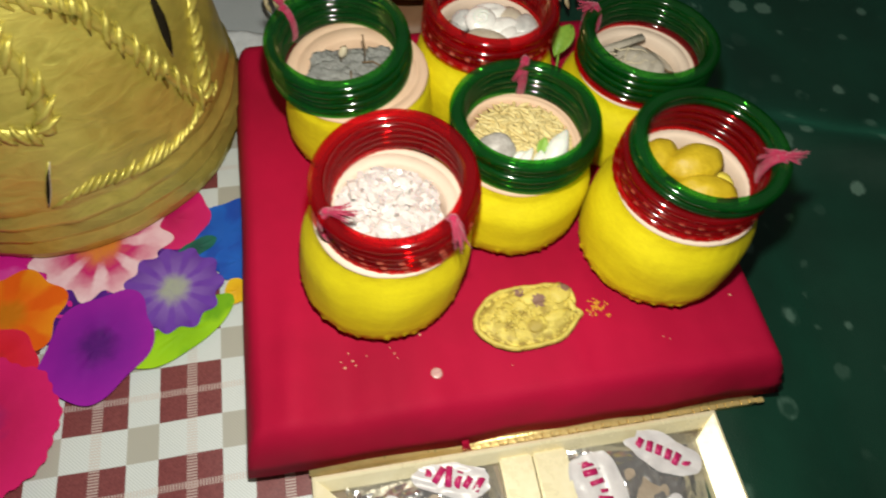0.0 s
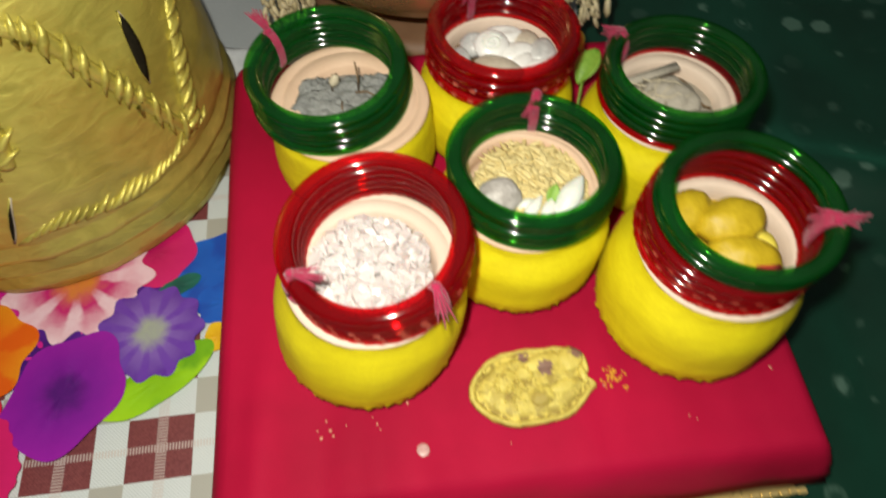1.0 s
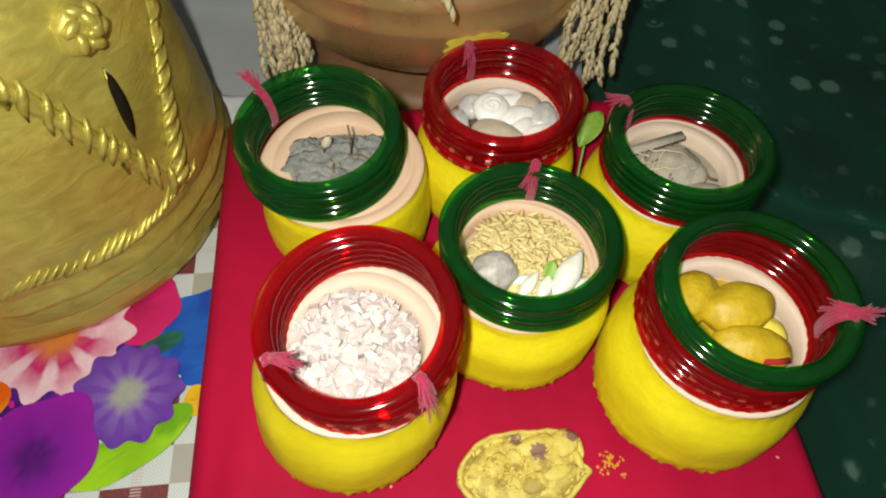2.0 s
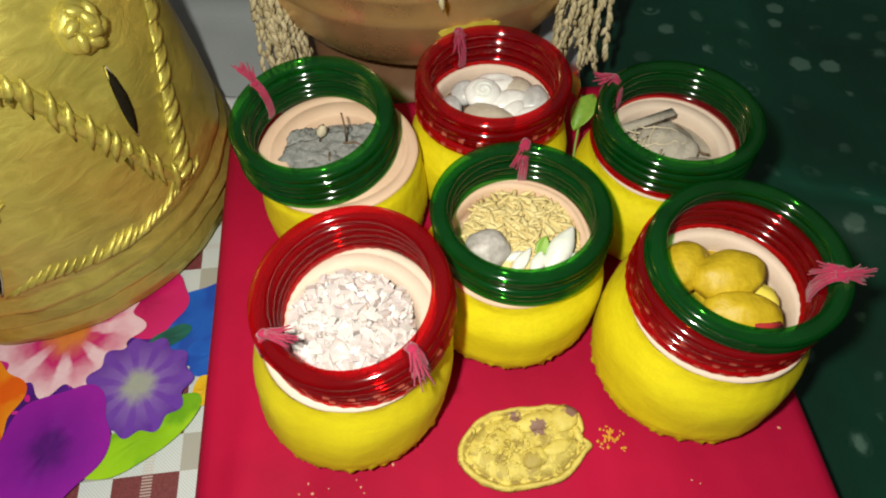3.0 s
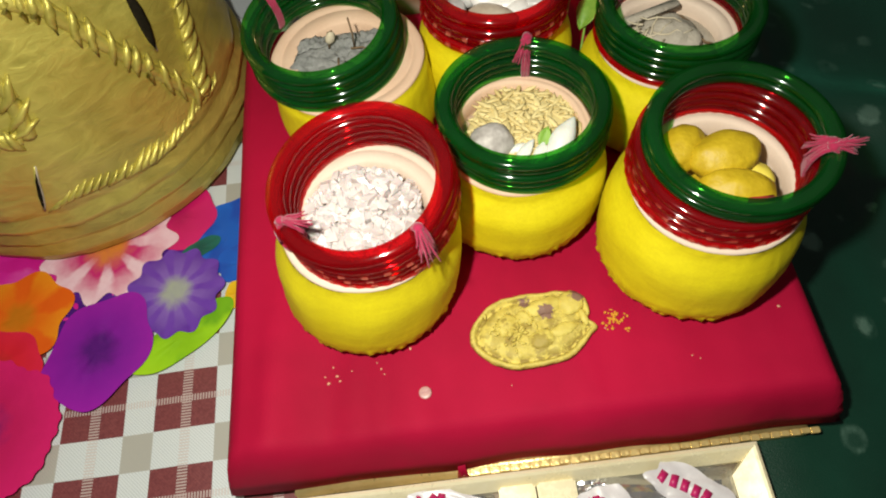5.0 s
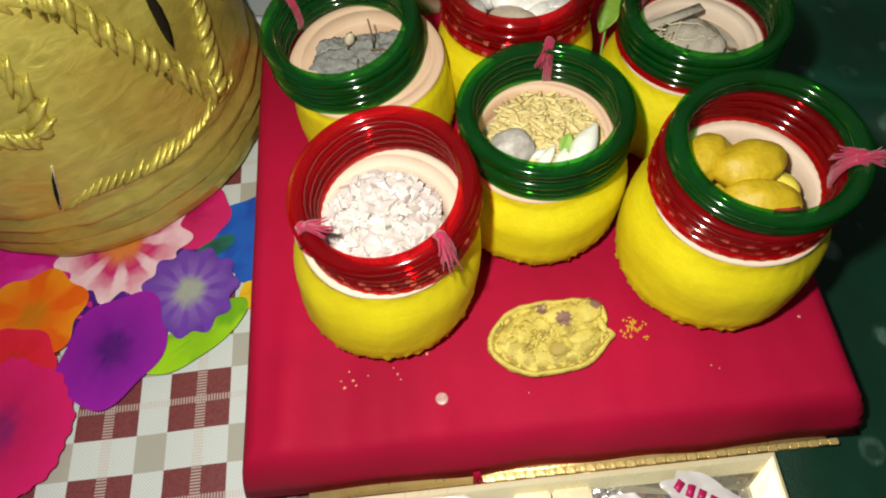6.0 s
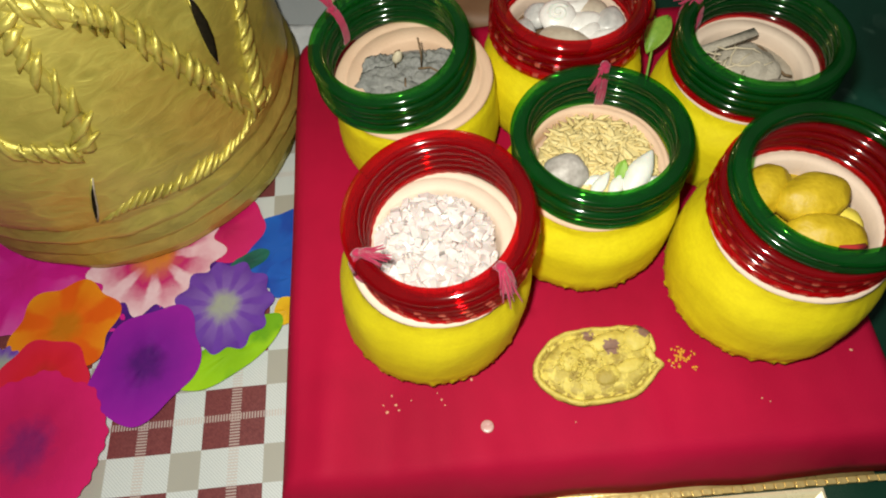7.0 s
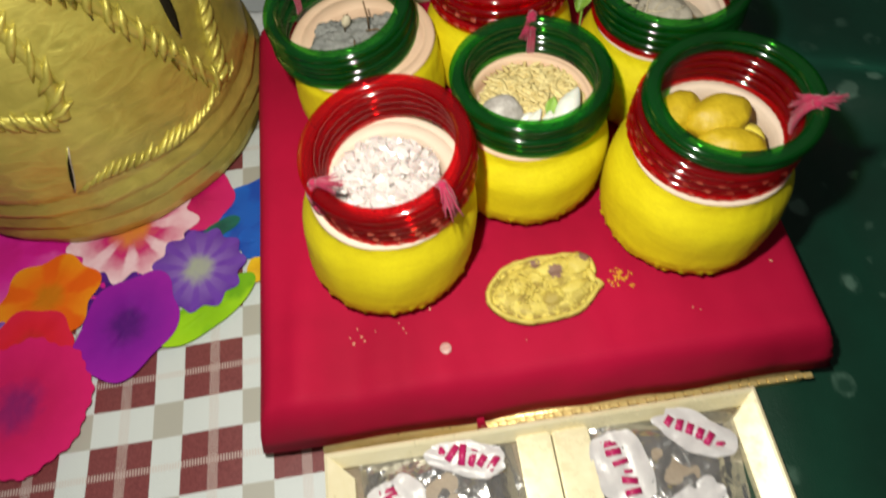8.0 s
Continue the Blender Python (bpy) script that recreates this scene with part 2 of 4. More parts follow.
def sequin_cloth():
    """Dark green shimmering cloth with faint woven florets."""
    m, nt, p = node_mat("green_sequin_cloth")
    v = coords(nt)
    f = step(nt, grain(nt, v, 14, 4), 0.3, 0.7)
    weave = grain(nt, v, 1500, 2)
    col = mixc(nt, f, (0.0018, 0.020, 0.011), (0.004, 0.042, 0.024))
    vor = nt.nodes.new("ShaderNodeTexVoronoi")
    vor.inputs["Scale"].default_value = 48
    link(nt, v, vor.inputs["Vector"])
    d = vor.outputs["Distance"]
    pick = nt.nodes.new("ShaderNodeSeparateColor")
    link(nt, vor.outputs["Color"], pick.inputs[0])
    size = val(nt, "MULTIPLY_ADD", pick.outputs[0], 0.26, 0.08)
    blot = step(nt, val(nt, "SUBTRACT", size, val(nt, "MULTIPLY_ADD", grain(nt, v, 220, 3), 0.25, d)), -0.16, -0.06)
    blot = val(nt, "MULTIPLY", blot, step(nt, pick.outputs[1], 0.1, 0.7))
    ring = val(nt, "SUBTRACT", 1.0, step(nt, val(nt, "ABSOLUTE", val(nt, "SUBTRACT", val(nt, "MULTIPLY_ADD", grain(nt, v, 160, 3), 0.2, d), 0.36)), 0.02, 0.09))
    ring = val(nt, "MULTIPLY", ring, val(nt, "MULTIPLY", step(nt, pick.outputs[2], 0.45, 0.9), step(nt, grain(nt, v, 90, 3), 0.42, 0.62)))
    col = mixc(nt, val(nt, "MULTIPLY", blot, 0.75), col, (0.13, 0.23, 0.18))
    col = mixc(nt, val(nt, "MULTIPLY", ring, 0.5), col, (0.12, 0.22, 0.17))
    link(nt, col, p.inputs["Base Color"])
    p.inputs["Roughness"].default_value = 0.5
    p.inputs["Sheen Weight"].default_value = 0.25
    p.inputs["Sheen Tint"].default_value = (0.1, 0.7, 0.45, 1)
    bump(nt, p, val(nt, "ADD", weave, blot), 0.35, 0.0008)
    return m


M_SEQUINCLOTH = sequin_cloth()


def petal_print(name, inner, mid, outer, r, stripes=0, stripe=(1, 1, 1), rough=0.5):
    """Printed flower: tone by distance from its heart, with streaks along the petals."""
    m, nt, p = node_mat(name)
    v = coords(nt)
    s = nt.nodes.new("ShaderNodeSeparateXYZ")
    link(nt, v, s.inputs[0])
    d = val(nt, "POWER", val(nt, "ADD", val(nt, "POWER", s.outputs[0], 2.0), val(nt, "POWER", s.outputs[1], 2.0)), 0.5)
    d = val(nt, "MULTIPLY_ADD", val(nt, "SUBTRACT", grain(nt, v, 130, 4), 0.5), 0.35 * r, d)
    col = mixc(nt, step(nt, d, 0.18 * r, 0.42 * r), inner, mid)
    col = mixc(nt, step(nt, d, 0.45 * r, 0.95 * r), col, outer)
    if stripes:
        ang = val(nt, "ARCTAN2", s.outputs[1], s.outputs[0])
        wob = val(nt, "MULTIPLY_ADD", grain(nt, v, 90, 3), 2.0, val(nt, "MULTIPLY", ang, float(stripes)))
        k = step(nt, val(nt, "SINE", wob), -0.1, 0.6)
        k = val(nt, "MULTIPLY", k, step(nt, d, 0.25 * r, 0.5 * r))
        col = mixc(nt, k, col, stripe)
    shade = step(nt, grain(nt, v, 70, 4, 0.6, 1.0), 0.3, 0.7)
    col = mixc(nt, val(nt, "MULTIPLY", shade, 0.3), col, mid)
    link(nt, col, p.inputs["Base Color"])
    p.inputs["Roughness"].default_value = rough
    p.inputs["Specular IOR Level"].default_value = 0.35
    bump(nt, p, shade, 0.08, 0.0008)
    return m


# ---------------------------------------------------------------- mesh helpers
def part(name, bm, material, parent=None, label="", smooth=True, at=None):
    """Link a bmesh as one mesh object, under a thing or a part."""
    me = bpy.data.meshes.new(name)
    bm.to_mesh(me)
    bm.free()
    me.materials.append(material)
    if smooth:
        me.shade_smooth()
    ob = new(name, me)
    if parent:
        ob.parent = parent
    if at is not None:
        ob.matrix_basis = at
    if label:
        ob["label"] = label
    return ob


def empty(name, m, label, category, group="", kind=""):
    ob = new(name)
    ob.empty_display_size = 0.01
    ob.matrix_basis = m
    return tagged(ob, label, category, group, kind)


def lathe(profile, n=64, wobble=0.0, bm=None, ragged=0.0):
    """Turn (radius, height) pairs about the z axis; wobble: unevenness in metres; ragged: lumps of paint round the foot."""
    bm = bm or bmesh.new()
    rings = []
    for r, z in profile:
        ring = []
        for i in range(n):
            a = 2 * math.pi * i / n
            q = Vector((r * math.cos(a), r * math.sin(a), z))
            if wobble and r > 1e-6:
                k = 1 + wobble / r * (noise.noise(q * 60 + Vector((7.3, 1.1, 2.2))) + 0.35 * noise.noise(q * 330))
                if ragged and z < 0.016:
                    lump = max(0.0, noise.noise(q * 420 + Vector((3.1, 8.2, 0.4))) - 0.12) + 0.5 * max(0.0, noise.noise(q * 1100) - 0.1)
                    k += ragged / r * lump * min(1.0, (0.016 - z) / 0.006)
                q.x, q.y = q.x * k, q.y * k
            ring.append(bm.verts.new(q))
        rings.append(ring)
    for a, b in zip(rings, rings[1:]):
        for i in range(n):
            bm.faces.new((a[i], a[(i + 1) % n], b[(i + 1) % n], b[i]))
    return bm


def smooth_profile(points, n=26):
    """The same profile with more, rounder steps."""
    pts = [Vector((*p, 0)) for p in points]
    out = []
    m = len(pts) - 1
    for i in range(n + 1):
        t = i / n * m
        k = min(m - 1, int(t))
        f = t - k
        a, b, c, d = pts[max(0, k - 1)], pts[k], pts[k + 1], pts[min(m, k + 2)]
        q = 0.5 * (2 * b + (c - a) * f + (2 * a - 5 * b + 4 * c - d) * f * f + (3 * b - a - 3 * c + d) * f ** 3)
        out.append((max(0.0, q.x), q.y))
    return out


def ring_mesh(R, w, h, n=72, k=14, facets=0):
    """A bangle: an oval section w wide and h high, swept round a circle."""
    bm = bmesh.new()
    rings = []
    for i in range(n):
        a = 2 * math.pi * i / n
        ww = w * (1 + (0.05 * math.cos(a * facets) if facets else 0))
        ring = []
        for j in range(k):
            b = 2 * math.pi * j / k
            r = R + ww * math.cos(b)
            ring.append(bm.verts.new((r * math.cos(a), r * math.sin(a), h * math.sin(b))))
        rings.append(ring)
    for i in range(n):
        p, q = rings[i], rings[(i + 1) % n]
        for j in range(k):
            bm.faces.new((p[j], q[j], q[(j + 1) % k], p[(j + 1) % k]))
    return bm


def tube(points, radii, k=8, bm=None, twist=None):
    """A tube along points, with a radius for each; closed ends."""
    bm = bm or bmesh.new()
    pts = [Vector(p) for p in points]
    if isinstance(radii, (int, float)):
        radii = [radii] * len(pts)
    rings = []
    for i, p in enumerate(pts):
        d = (pts[min(i + 1, len(pts) - 1)] - pts[max(i - 1, 0)]).normalized()
        side = d.cross(Vector((0.13, 0.21, 0.97))).normalized()
        up = side.cross(d)
        ring = []
        for j in range(k):
            a = 2 * math.pi * j / k
            r = radii[i]
            if twist:
                r *= 1 + 0.22 * math.cos(3 * a + twist * i)
            ring.append(bm.verts.new(p + side * (r * math.cos(a)) + up * (r * math.sin(a))))
        rings.append(ring)
    for a, b in zip(rings, rings[1:]):
        for j in range(k):
            bm.faces.new((a[j], a[(j + 1) % k], b[(j + 1) % k], b[j]))
    bm.faces.new(list(reversed(rings[0])))
    bm.faces.new(rings[-1])
    return bm


def blob(size, lumps=0.15, freq=3.0, sub=3, seed=0, flat=0.0, bm=None, m=None):
    """A lumpy ellipsoid with half-axes size; flat: how far its underside is cut off."""
    bm = bm or bmesh.new()
    made = bmesh.ops.create_icosphere(bm, subdivisions=sub, radius=1.0)["verts"]
    for q in made:
        k = 1 + lumps * noise.noise(q.co * freq + Vector((seed * 3.7, seed * 1.9, seed)))
        q.co = Vector((q.co.x * size[0] * k, q.co.y * size[1] * k, max(q.co.z, -1 + flat) * size[2] * k))
        if m:
            q.co = m @ q.co
    return bm


def box(w, d, h, bevel=0.0, bm=None, m=None):
    """A box that stands on z = 0, with rounded edges."""
    bm = bm or bmesh.new()
    got = bmesh.ops.create_cube(bm, size=1.0)["verts"]
    for q in got:
        q.co = Vector((q.co.x * w, q.co.y * d, (q.co.z + 0.5) * h))
    if bevel:
        edges = list({e for q in got for e in q.link_edges})
        got = bmesh.ops.bevel(bm, geom=edges, offset=bevel, segments=2, affect="EDGES")["verts"]
    if m:
        bmesh.ops.transform(bm, matrix=m, verts=[q for q in bm.verts] if bevel else got)
    return bm


def sheet(nx, ny, fn, bm=None):
    """A grid of (nx + 1) x (ny + 1) points fn(s, t), with s and t from 0 to 1."""
    bm = bm or bmesh.new()
    g = [[bm.verts.new(fn(i / nx, j / ny)) for j in range(ny + 1)] for i in range(nx + 1)]
    for i in range(nx):
        for j in range(ny):
            bm.faces.new((g[i][j], g[i + 1][j], g[i + 1][j + 1], g[i][j + 1]))
    return bm


def thicken(bm, t):
    bmesh.ops.recalc_face_normals(bm, faces=bm.faces)
    bmesh.ops.solidify(bm, geom=bm.faces[:], thickness=t)
    return bm


# ---------------------------------------------------------------- room and table
TOP = 0.034          # top of the red cloth

# floor and walls are unseen, added to close the room for reflections and bounce
floor_bm = box(5, 5, 0.1)
tagged(part("floor", floor_bm, M_FLOOR, smooth=False, at=pose(0, 0.6, -0.86)), "unseen grey concrete floor added under the table", "floor", kind="structure")
for nm, w, d, x, y in (("wall_north", 5.2, 0.1, 0, 3.15), ("wall_south", 5.2, 0.1, 0, -1.95), ("wall_east", 0.1, 5, 2.55, 0.6), ("wall_west", 0.1, 5, -2.55, 0.6)):
    tagged(part(nm, box(w, d, 2.7), M_WALL, smooth=False, at=pose(x, y, -0.76)), "unseen plain pale wall added to close the room", "wall", kind="structure")

table = empty("table", pose(0, 0.55, -0.76), "dark wooden table under the cloths", "table")
part("tabletop", box(1.9, 1.5, 0.03, 0.004), M_WOOD, table, at=pose(0, 0, 0.70))
for sx in (-1, 1):
    for sy in (-1, 1):
        part("leg", box(0.06, 0.06, 0.70, 0.004), M_WOOD, table, at=pose(sx * 0.85, sy * 0.65, 0))


def cloth_wave(x, y):
    return 0.0014 * noise.noise(Vector((x * 22, y * 14, 3))) + 0.0009 * math.sin(70 * x + 14 * y) * noise.noise(Vector((x * 9, y * 9, 8)))


CHECK = pose(-0.130, 0.163, 0, 0, 0, 10.5)
bm = thicken(sheet(150, 150, lambda s, t: (lambda x, y: (x, y, -0.0022 + cloth_wave(x, y)))(-0.75 + 1.0 * s, -0.35 + 1.15 * t)), -0.0006)
tagged(part("tablecloth", bm, M_CHECK, at=CHECK), "white vinyl tablecloth with maroon checks and grey crossings, slightly wrinkled", "tablecloth")
bm = box(1.0, 1.15, 0.026, 0.002)
tagged(part("table_board", bm, M_WOOD, at=CHECK @ pose(-0.25, 0.225, -0.0322)), "wooden board under the checked vinyl cloth", "board")


def green_height(x, y):
    n = noise.noise
    fold = 0.010 * n(Vector((x * 7 + y * 3, y * 5, 1.5))) + 0.004 * n(Vector((x * 22, y * 16, 4)))
    ridge = 0.012 * math.exp(-((y - 0.335 + 0.25 * (x - 0.2)) / 0.018) ** 2)
    return -0.012 + fold * min(1, max(0.15, (x - 0.18) / 0.1)) + ridge * min(1, max(0, (x - 0.15) / 0.08))


def green_at(s, t):
    x, y = 0.060 + 0.85 * s + 0.02 * math.sin(9 * t), -0.30 + 1.4 * t
    x -= 0.012 * max(0, (y - 0.2)) / 0.2
    return (x, y, max(green_height(x, y), -0.027) + (0.014 if x < 0.15 else 0.014 * max(0, 1 - (x - 0.15) / 0.06)))


tagged(part("green_cloth", thicken(sheet(120, 160, green_at), -0.0008), M_SEQUINCLOTH), "dark green shimmering cloth with pale florets, loosely folded", "cloth")

# ---------------------------------------------------------------- red cloth over the open lid of the gift box
BOX = pose(-0.075, 0.118, 0, 0, 0, 9.9)


def cloth_at(s, t):
    u, v = -0.0040 + 0.2490 * s, -0.0062 + 0.2482 * t
    a = min(s * 0.2490, (1 - s) * 0.2490)
    b = v + 0.0062
    ease = lambda d, w: 1 - max(0.0, 1 - d / w) ** 2.2
    h = min(ease(a, 0.011), ease(b, 0.013))
    h *= ease(0.242 - v, 0.02) * 0.8 + 0.2
    low = 0.0085
    n = noise.noise
    w = 0.0014 * n(Vector((u * 24, v * 9, 2))) + 0.0003 * n(Vector((u * 60, v * 30, 5)))
    w += 0.0006 * (math.exp(-((u - 0.062) / 0.004) ** 2) - math.exp(-((u - 0.102 + 0.1 * v) / 0.006) ** 2)) * max(0, 1 - v / 0.07)
    w += (0.0034 * math.exp(-((u - 0.018 - 0.06 * v) / 0.008) ** 2) - 0.0026 * math.exp(-((u - 0.040 - 0.05 * v) / 0.009) ** 2)) * max(0, 1 - v / 0.10)
    w += 0.0022 * math.exp(-((u - 0.078 + 0.08 * v) / 0.009) ** 2) * max(0, 1 - v / 0.06)
    bulge = 0.002 * n(Vector((u * 20, v * 12, 9)))
    return (u + bulge * (1 - h), v + 0.0022 * n(Vector((u * 30, 1, 1))) * (1 - h), low + (TOP - low) * h + w * (0.25 + h) - 0.0006)


bm = thicken(sheet(110, 110, cloth_at), -0.0012)
red_cloth = tagged(part("red_cloth", bm, M_SATIN, at=BOX), "crimson cotton cloth draped over the opened gift box lid", "cloth")

bm = bmesh.new()
for i in range(7):
    k = 0.0909 + 0.0004 * (i - 3)
    tube([(k, -0.0048, 0.0125), (k + 0.0002 * (i % 3 - 1), -0.0078, 0.0112), (0.0909 + 0.0007 * (i - 3), -0.0112 - 0.0004 * (i % 3), 0.0094)], [0.0005, 0.0004, 0.0002], 5, bm)
part("frayed_thread", bm, M_SATIN, red_cloth, "frayed red thread ends at the hem")


def cloth_z(x, y):
    """Height of the red cloth under a place on the plan."""
    q = BOX.inverted() @ Vector((x, y, 0))
    return cloth_at((q.x + 0.0040) / 0.2490, (q.y + 0.0062) / 0.2482)[2]


gift_box = empty("gift_box", BOX, "opened gold foil gift box with sweets in its tray", "gift box")
bm = box(0.234, 0.230, 0.0072, 0.0012)
part("lid", bm, M_FOIL, gift_box, at=pose(0.1190, 0.1118, 0.0004))
bm = box(0.20, 0.19, 0.0200, 0.003)
part("lid_panel", bm, M_CARD, gift_box, at=pose(0.1215, 0.118, 0.0077))
TRAY_L, TRAY_R, TRAY_T, TRAY_B = 0.0225, 0.2085, -0.0120, -0.150


def tray_bar(name, u0, u1, v0, v1, h, mat, parent, z=0.0, bev=0.001):
    return part(name, box(u1 - u0, v1 - v0, h, bev), mat, parent, smooth=False, at=pose((u0 + u1) / 2, (v0 + v1) / 2, z))


tray = part("tray", box(TRAY_R - TRAY_L, TRAY_T - TRAY_B, 0.002, 0.0005), M_PLASTER, gift_box, "brown card tray", at=pose((TRAY_L + TRAY_R) / 2, (TRAY_T + TRAY_B) / 2, 0.0004))


def sloped_rim(name, a, b, inward, w, h, parent):
    """A folded card wall from a to b: a thin outer lip and a broad face sloping inwards."""
    bm = bmesh.new()
    a, b, inward = Vector(a), Vector(b), Vector(inward)
    prof = ((0, 0.0025), (0, h), (0.0012, h + 0.0006), (0.0022, h), (w, 0.0075), (w, 0.0025))
    rows = []
    d = (b - a).normalized()
    for k, end in ((0, a), (1, b)):
        rows.append([bm.verts.new((*(end + inward * x + d * ((x if k == 0 else -x) * 0.95)), z)) for x, z in prof])
    for i in range(len(prof) - 1):
        bm.faces.new((rows[0][i], rows[0][i + 1], rows[1][i + 1], rows[1][i]))
    bm.faces.new(rows[0]), bm.faces.new(list(reversed(rows[1])))
    bm.faces.new((rows[0][-1], rows[0][0], rows[1][0], rows[1][-1]))
    bmesh.ops.recalc_face_normals(bm, faces=bm.faces)
    return part(name, bm, M_CARD, parent, smooth=False)


for nm, a, b, inw in (("tray_wall", (TRAY_L, TRAY_T), (TRAY_R, TRAY_T), (0, -1)), ("tray_wall", (TRAY_R, TRAY_B), (TRAY_L, TRAY_B), (0, 1)),
                      ("tray_wall", (TRAY_R, TRAY_T), (TRAY_R, TRAY_B), (-1, 0)), ("tray_wall", (TRAY_L, TRAY_B), (TRAY_L, TRAY_T), (1, 0))):
    sloped_rim(nm, a, b, inw, 0.0060 if inw == (0, -1) else 0.0115, 0.0125, gift_box)
tray_bar("divider", 0.1195, 0.1350, TRAY_B + 0.0100, TRAY_T - 0.0050, 0.0085, M_CARD, gift_box, 0.0026, 0.0008)
tray_bar("divider", 0.1042, 0.1188, TRAY_B + 0.0100, TRAY_T - 0.0050, 0.0085, M_CARD, gift_box, 0.0026, 0.0008)
# pleated foil edge along the lid
for i in range(22, 58):
    tray_bar("foil_crimp", 0.0002 + 0.00408 * i, 0.0041 + 0.00408 * i, -0.0106 - 0.0003 * (i % 2), -0.0085, 0.0016 + 0.0003 * (i % 3), M_FOIL, gift_box, 0.0068, 0.0003)
part("hinge_strip", box(0.212, 0.0066, 0.0068, 0.001), M_FOIL, gift_box, at=pose(0.1270, -0.0073, 0.0006))


def packet(name, size, m, seed, label):
    """A crumpled film packet over a brown sweet, with a printed band."""
    w, d = size
    rnd = random.Random(seed)
    ob = empty(name, m, label, "sweet packet", "sweets in the tray")
    part("sweet", blob((w * 0.40, d * 0.36, 0.0045), 0.25, 2.2, 3, seed, 0.3), M_SWEET, ob, "brown pressed sweet", at=pose(0, 0, 0.0035))

    def film(s, t):
        x, y = (s - 0.5) * w, (t - 0.5) * d
        e = min(s, 1 - s, t, 1 - t)
        z = 0.0065 * min(1, e * 5) + 0.0016 * noise.noise(Vector((x * 160, y * 160, seed))) + 0.0012
        return (x, y, z)

    bm = sheet(22, 18, film)
    part("wrapper", bm, M_FILM, ob, "clear crinkled film", smooth=False)
    for k, (cx, cy, sw, sd, rot) in enumerate(((-0.28, 0.02, 0.34, 0.62, 18), (0.20, 0.30, 0.50, 0.30, -24), (0.16, -0.24, 0.36, 0.28, 30))):
        def flap(s, t):
            a, b = 2 * s - 1, 2 * t - 1
            e = 1 + 0.3 * noise.noise(Vector((a * 1.4, b * 1.4, seed + k * 3)))
            fx, fy = a * math.sqrt(1 - b * b * 0.45) * e, b * math.sqrt(1 - a * a * 0.35) * e
            return (fx * w * sw / 2, fy * d * sd / 2, 0.0086 + 0.0016 * noise.noise(Vector((a * 2.2, b * 2.2, seed + k))) + 0.0005 * noise.noise(Vector((a * 7, b * 7, seed))))
        lab = part("paper_flap", sheet(16, 12, flap), M_PACK, ob, "white crumpled paper flap", at=pose(w * cx, d * cy, 0, 0, 0, rot))
        if k == 2:
            continue
        for j in range(6):
            t = (j + 0.5) / 6
            s_, t_ = (t * 0.8 + 0.1, 0.5 + 0.04 * math.sin(j)) if k else (0.5 + 0.05 * math.sin(j), t * 0.8 + 0.1)
            x, y, z = flap(s_, t_)
            part("print_bar", box(w * (0.045 if k else 0.10), d * (0.15 if k else 0.055) * rnd.uniform(0.6, 1.2), 0.0004, 0.0001), M_MAGENTA, lab, "magenta printed bar", at=pose(x, y, z, 0, 0, rnd.uniform(-25, 5)))
    return ob


def film_mat():
    m, nt, p = node_mat("clear_film")
    v = coords(nt)
    p.inputs["Base Color"].default_value = (0.80, 0.80, 0.82, 1)
    p.inputs["Roughness"].default_value = 0.16
    p.inputs["Metallic"].default_value = 0.5
    p.inputs["Transmission Weight"].default_value = 0.8
    p.inputs["IOR"].default_value = 1.12
    p.inputs["Coat Weight"].default_value = 0.6
    bump(nt, p, grain(nt, v, 180, 3), 0.5, 0.002)
    return m


M_FILM = film_mat()
for k, (u, v, r) in enumerate(((0.071, -0.0385, 6), (0.163, -0.0395, -8), (0.071, -0.092, -5), (0.163, -0.094, 4))):
    packet("sweet_packet", (0.066, 0.050), BOX @ pose(u, v, 0.0026, 0, 0, r), 11 + k, "sweet in crinkled clear film with a white printed flap")

# ---------------------------------------------------------------- printed flower mat
flower_mat = empty("flower_mat", pose(0, 0, 0), "die-cut paper mat of bright printed flowers lying on the checked cloth", "mat")


def flower(name, x, y, r, mat, petals, deep, z, label, squash=1.0, turn=0.0, jag=0.0):
    """A flat cut flower: a disc with a lobed rim, a paper's thickness deep."""
    bm = bmesh.new()
    n, rings = 120, 5
    rnd = random.Random(int(abs(x) * 9000 + abs(y) * 7000))
    grid = []
    for k in range(rings + 1):
        row = []
        for i in range(n):
            a = 2 * math.pi * i / n
            lobe = 1 - deep * (0.5 - 0.5 * math.cos(petals * a)) + 0.04 * noise.noise(Vector((math.cos(a) * 2, math.sin(a) * 2, r * 90)))
            rr = r * (k / rings) * (1 + (lobe - 1) * (k / rings) ** 2)
            if k == rings and jag:
                rr += jag * (1 if i % 4 < 2 else 0)
            row.append(bm.verts.new((rr * math.cos(a), rr * squash * math.sin(a), 0.0003 * noise.noise(Vector((rr * 90, a * 2, 1))))) if k else None)
        grid.append(row)
    mid = bm.verts.new((0, 0, 0))
    for i in range(n):
        bm.faces.new((mid, grid[1][i], grid[1][(i + 1) % n]))
    for k in range(1, rings):
        for i in range(n):
            bm.faces.new((grid[k][i], grid[k + 1][i], grid[k + 1][(i + 1) % n], grid[k][(i + 1) % n]))
    return part(name, bm, mat, flower_mat, label, at=pose(x, y, z, 0, 0, turn))


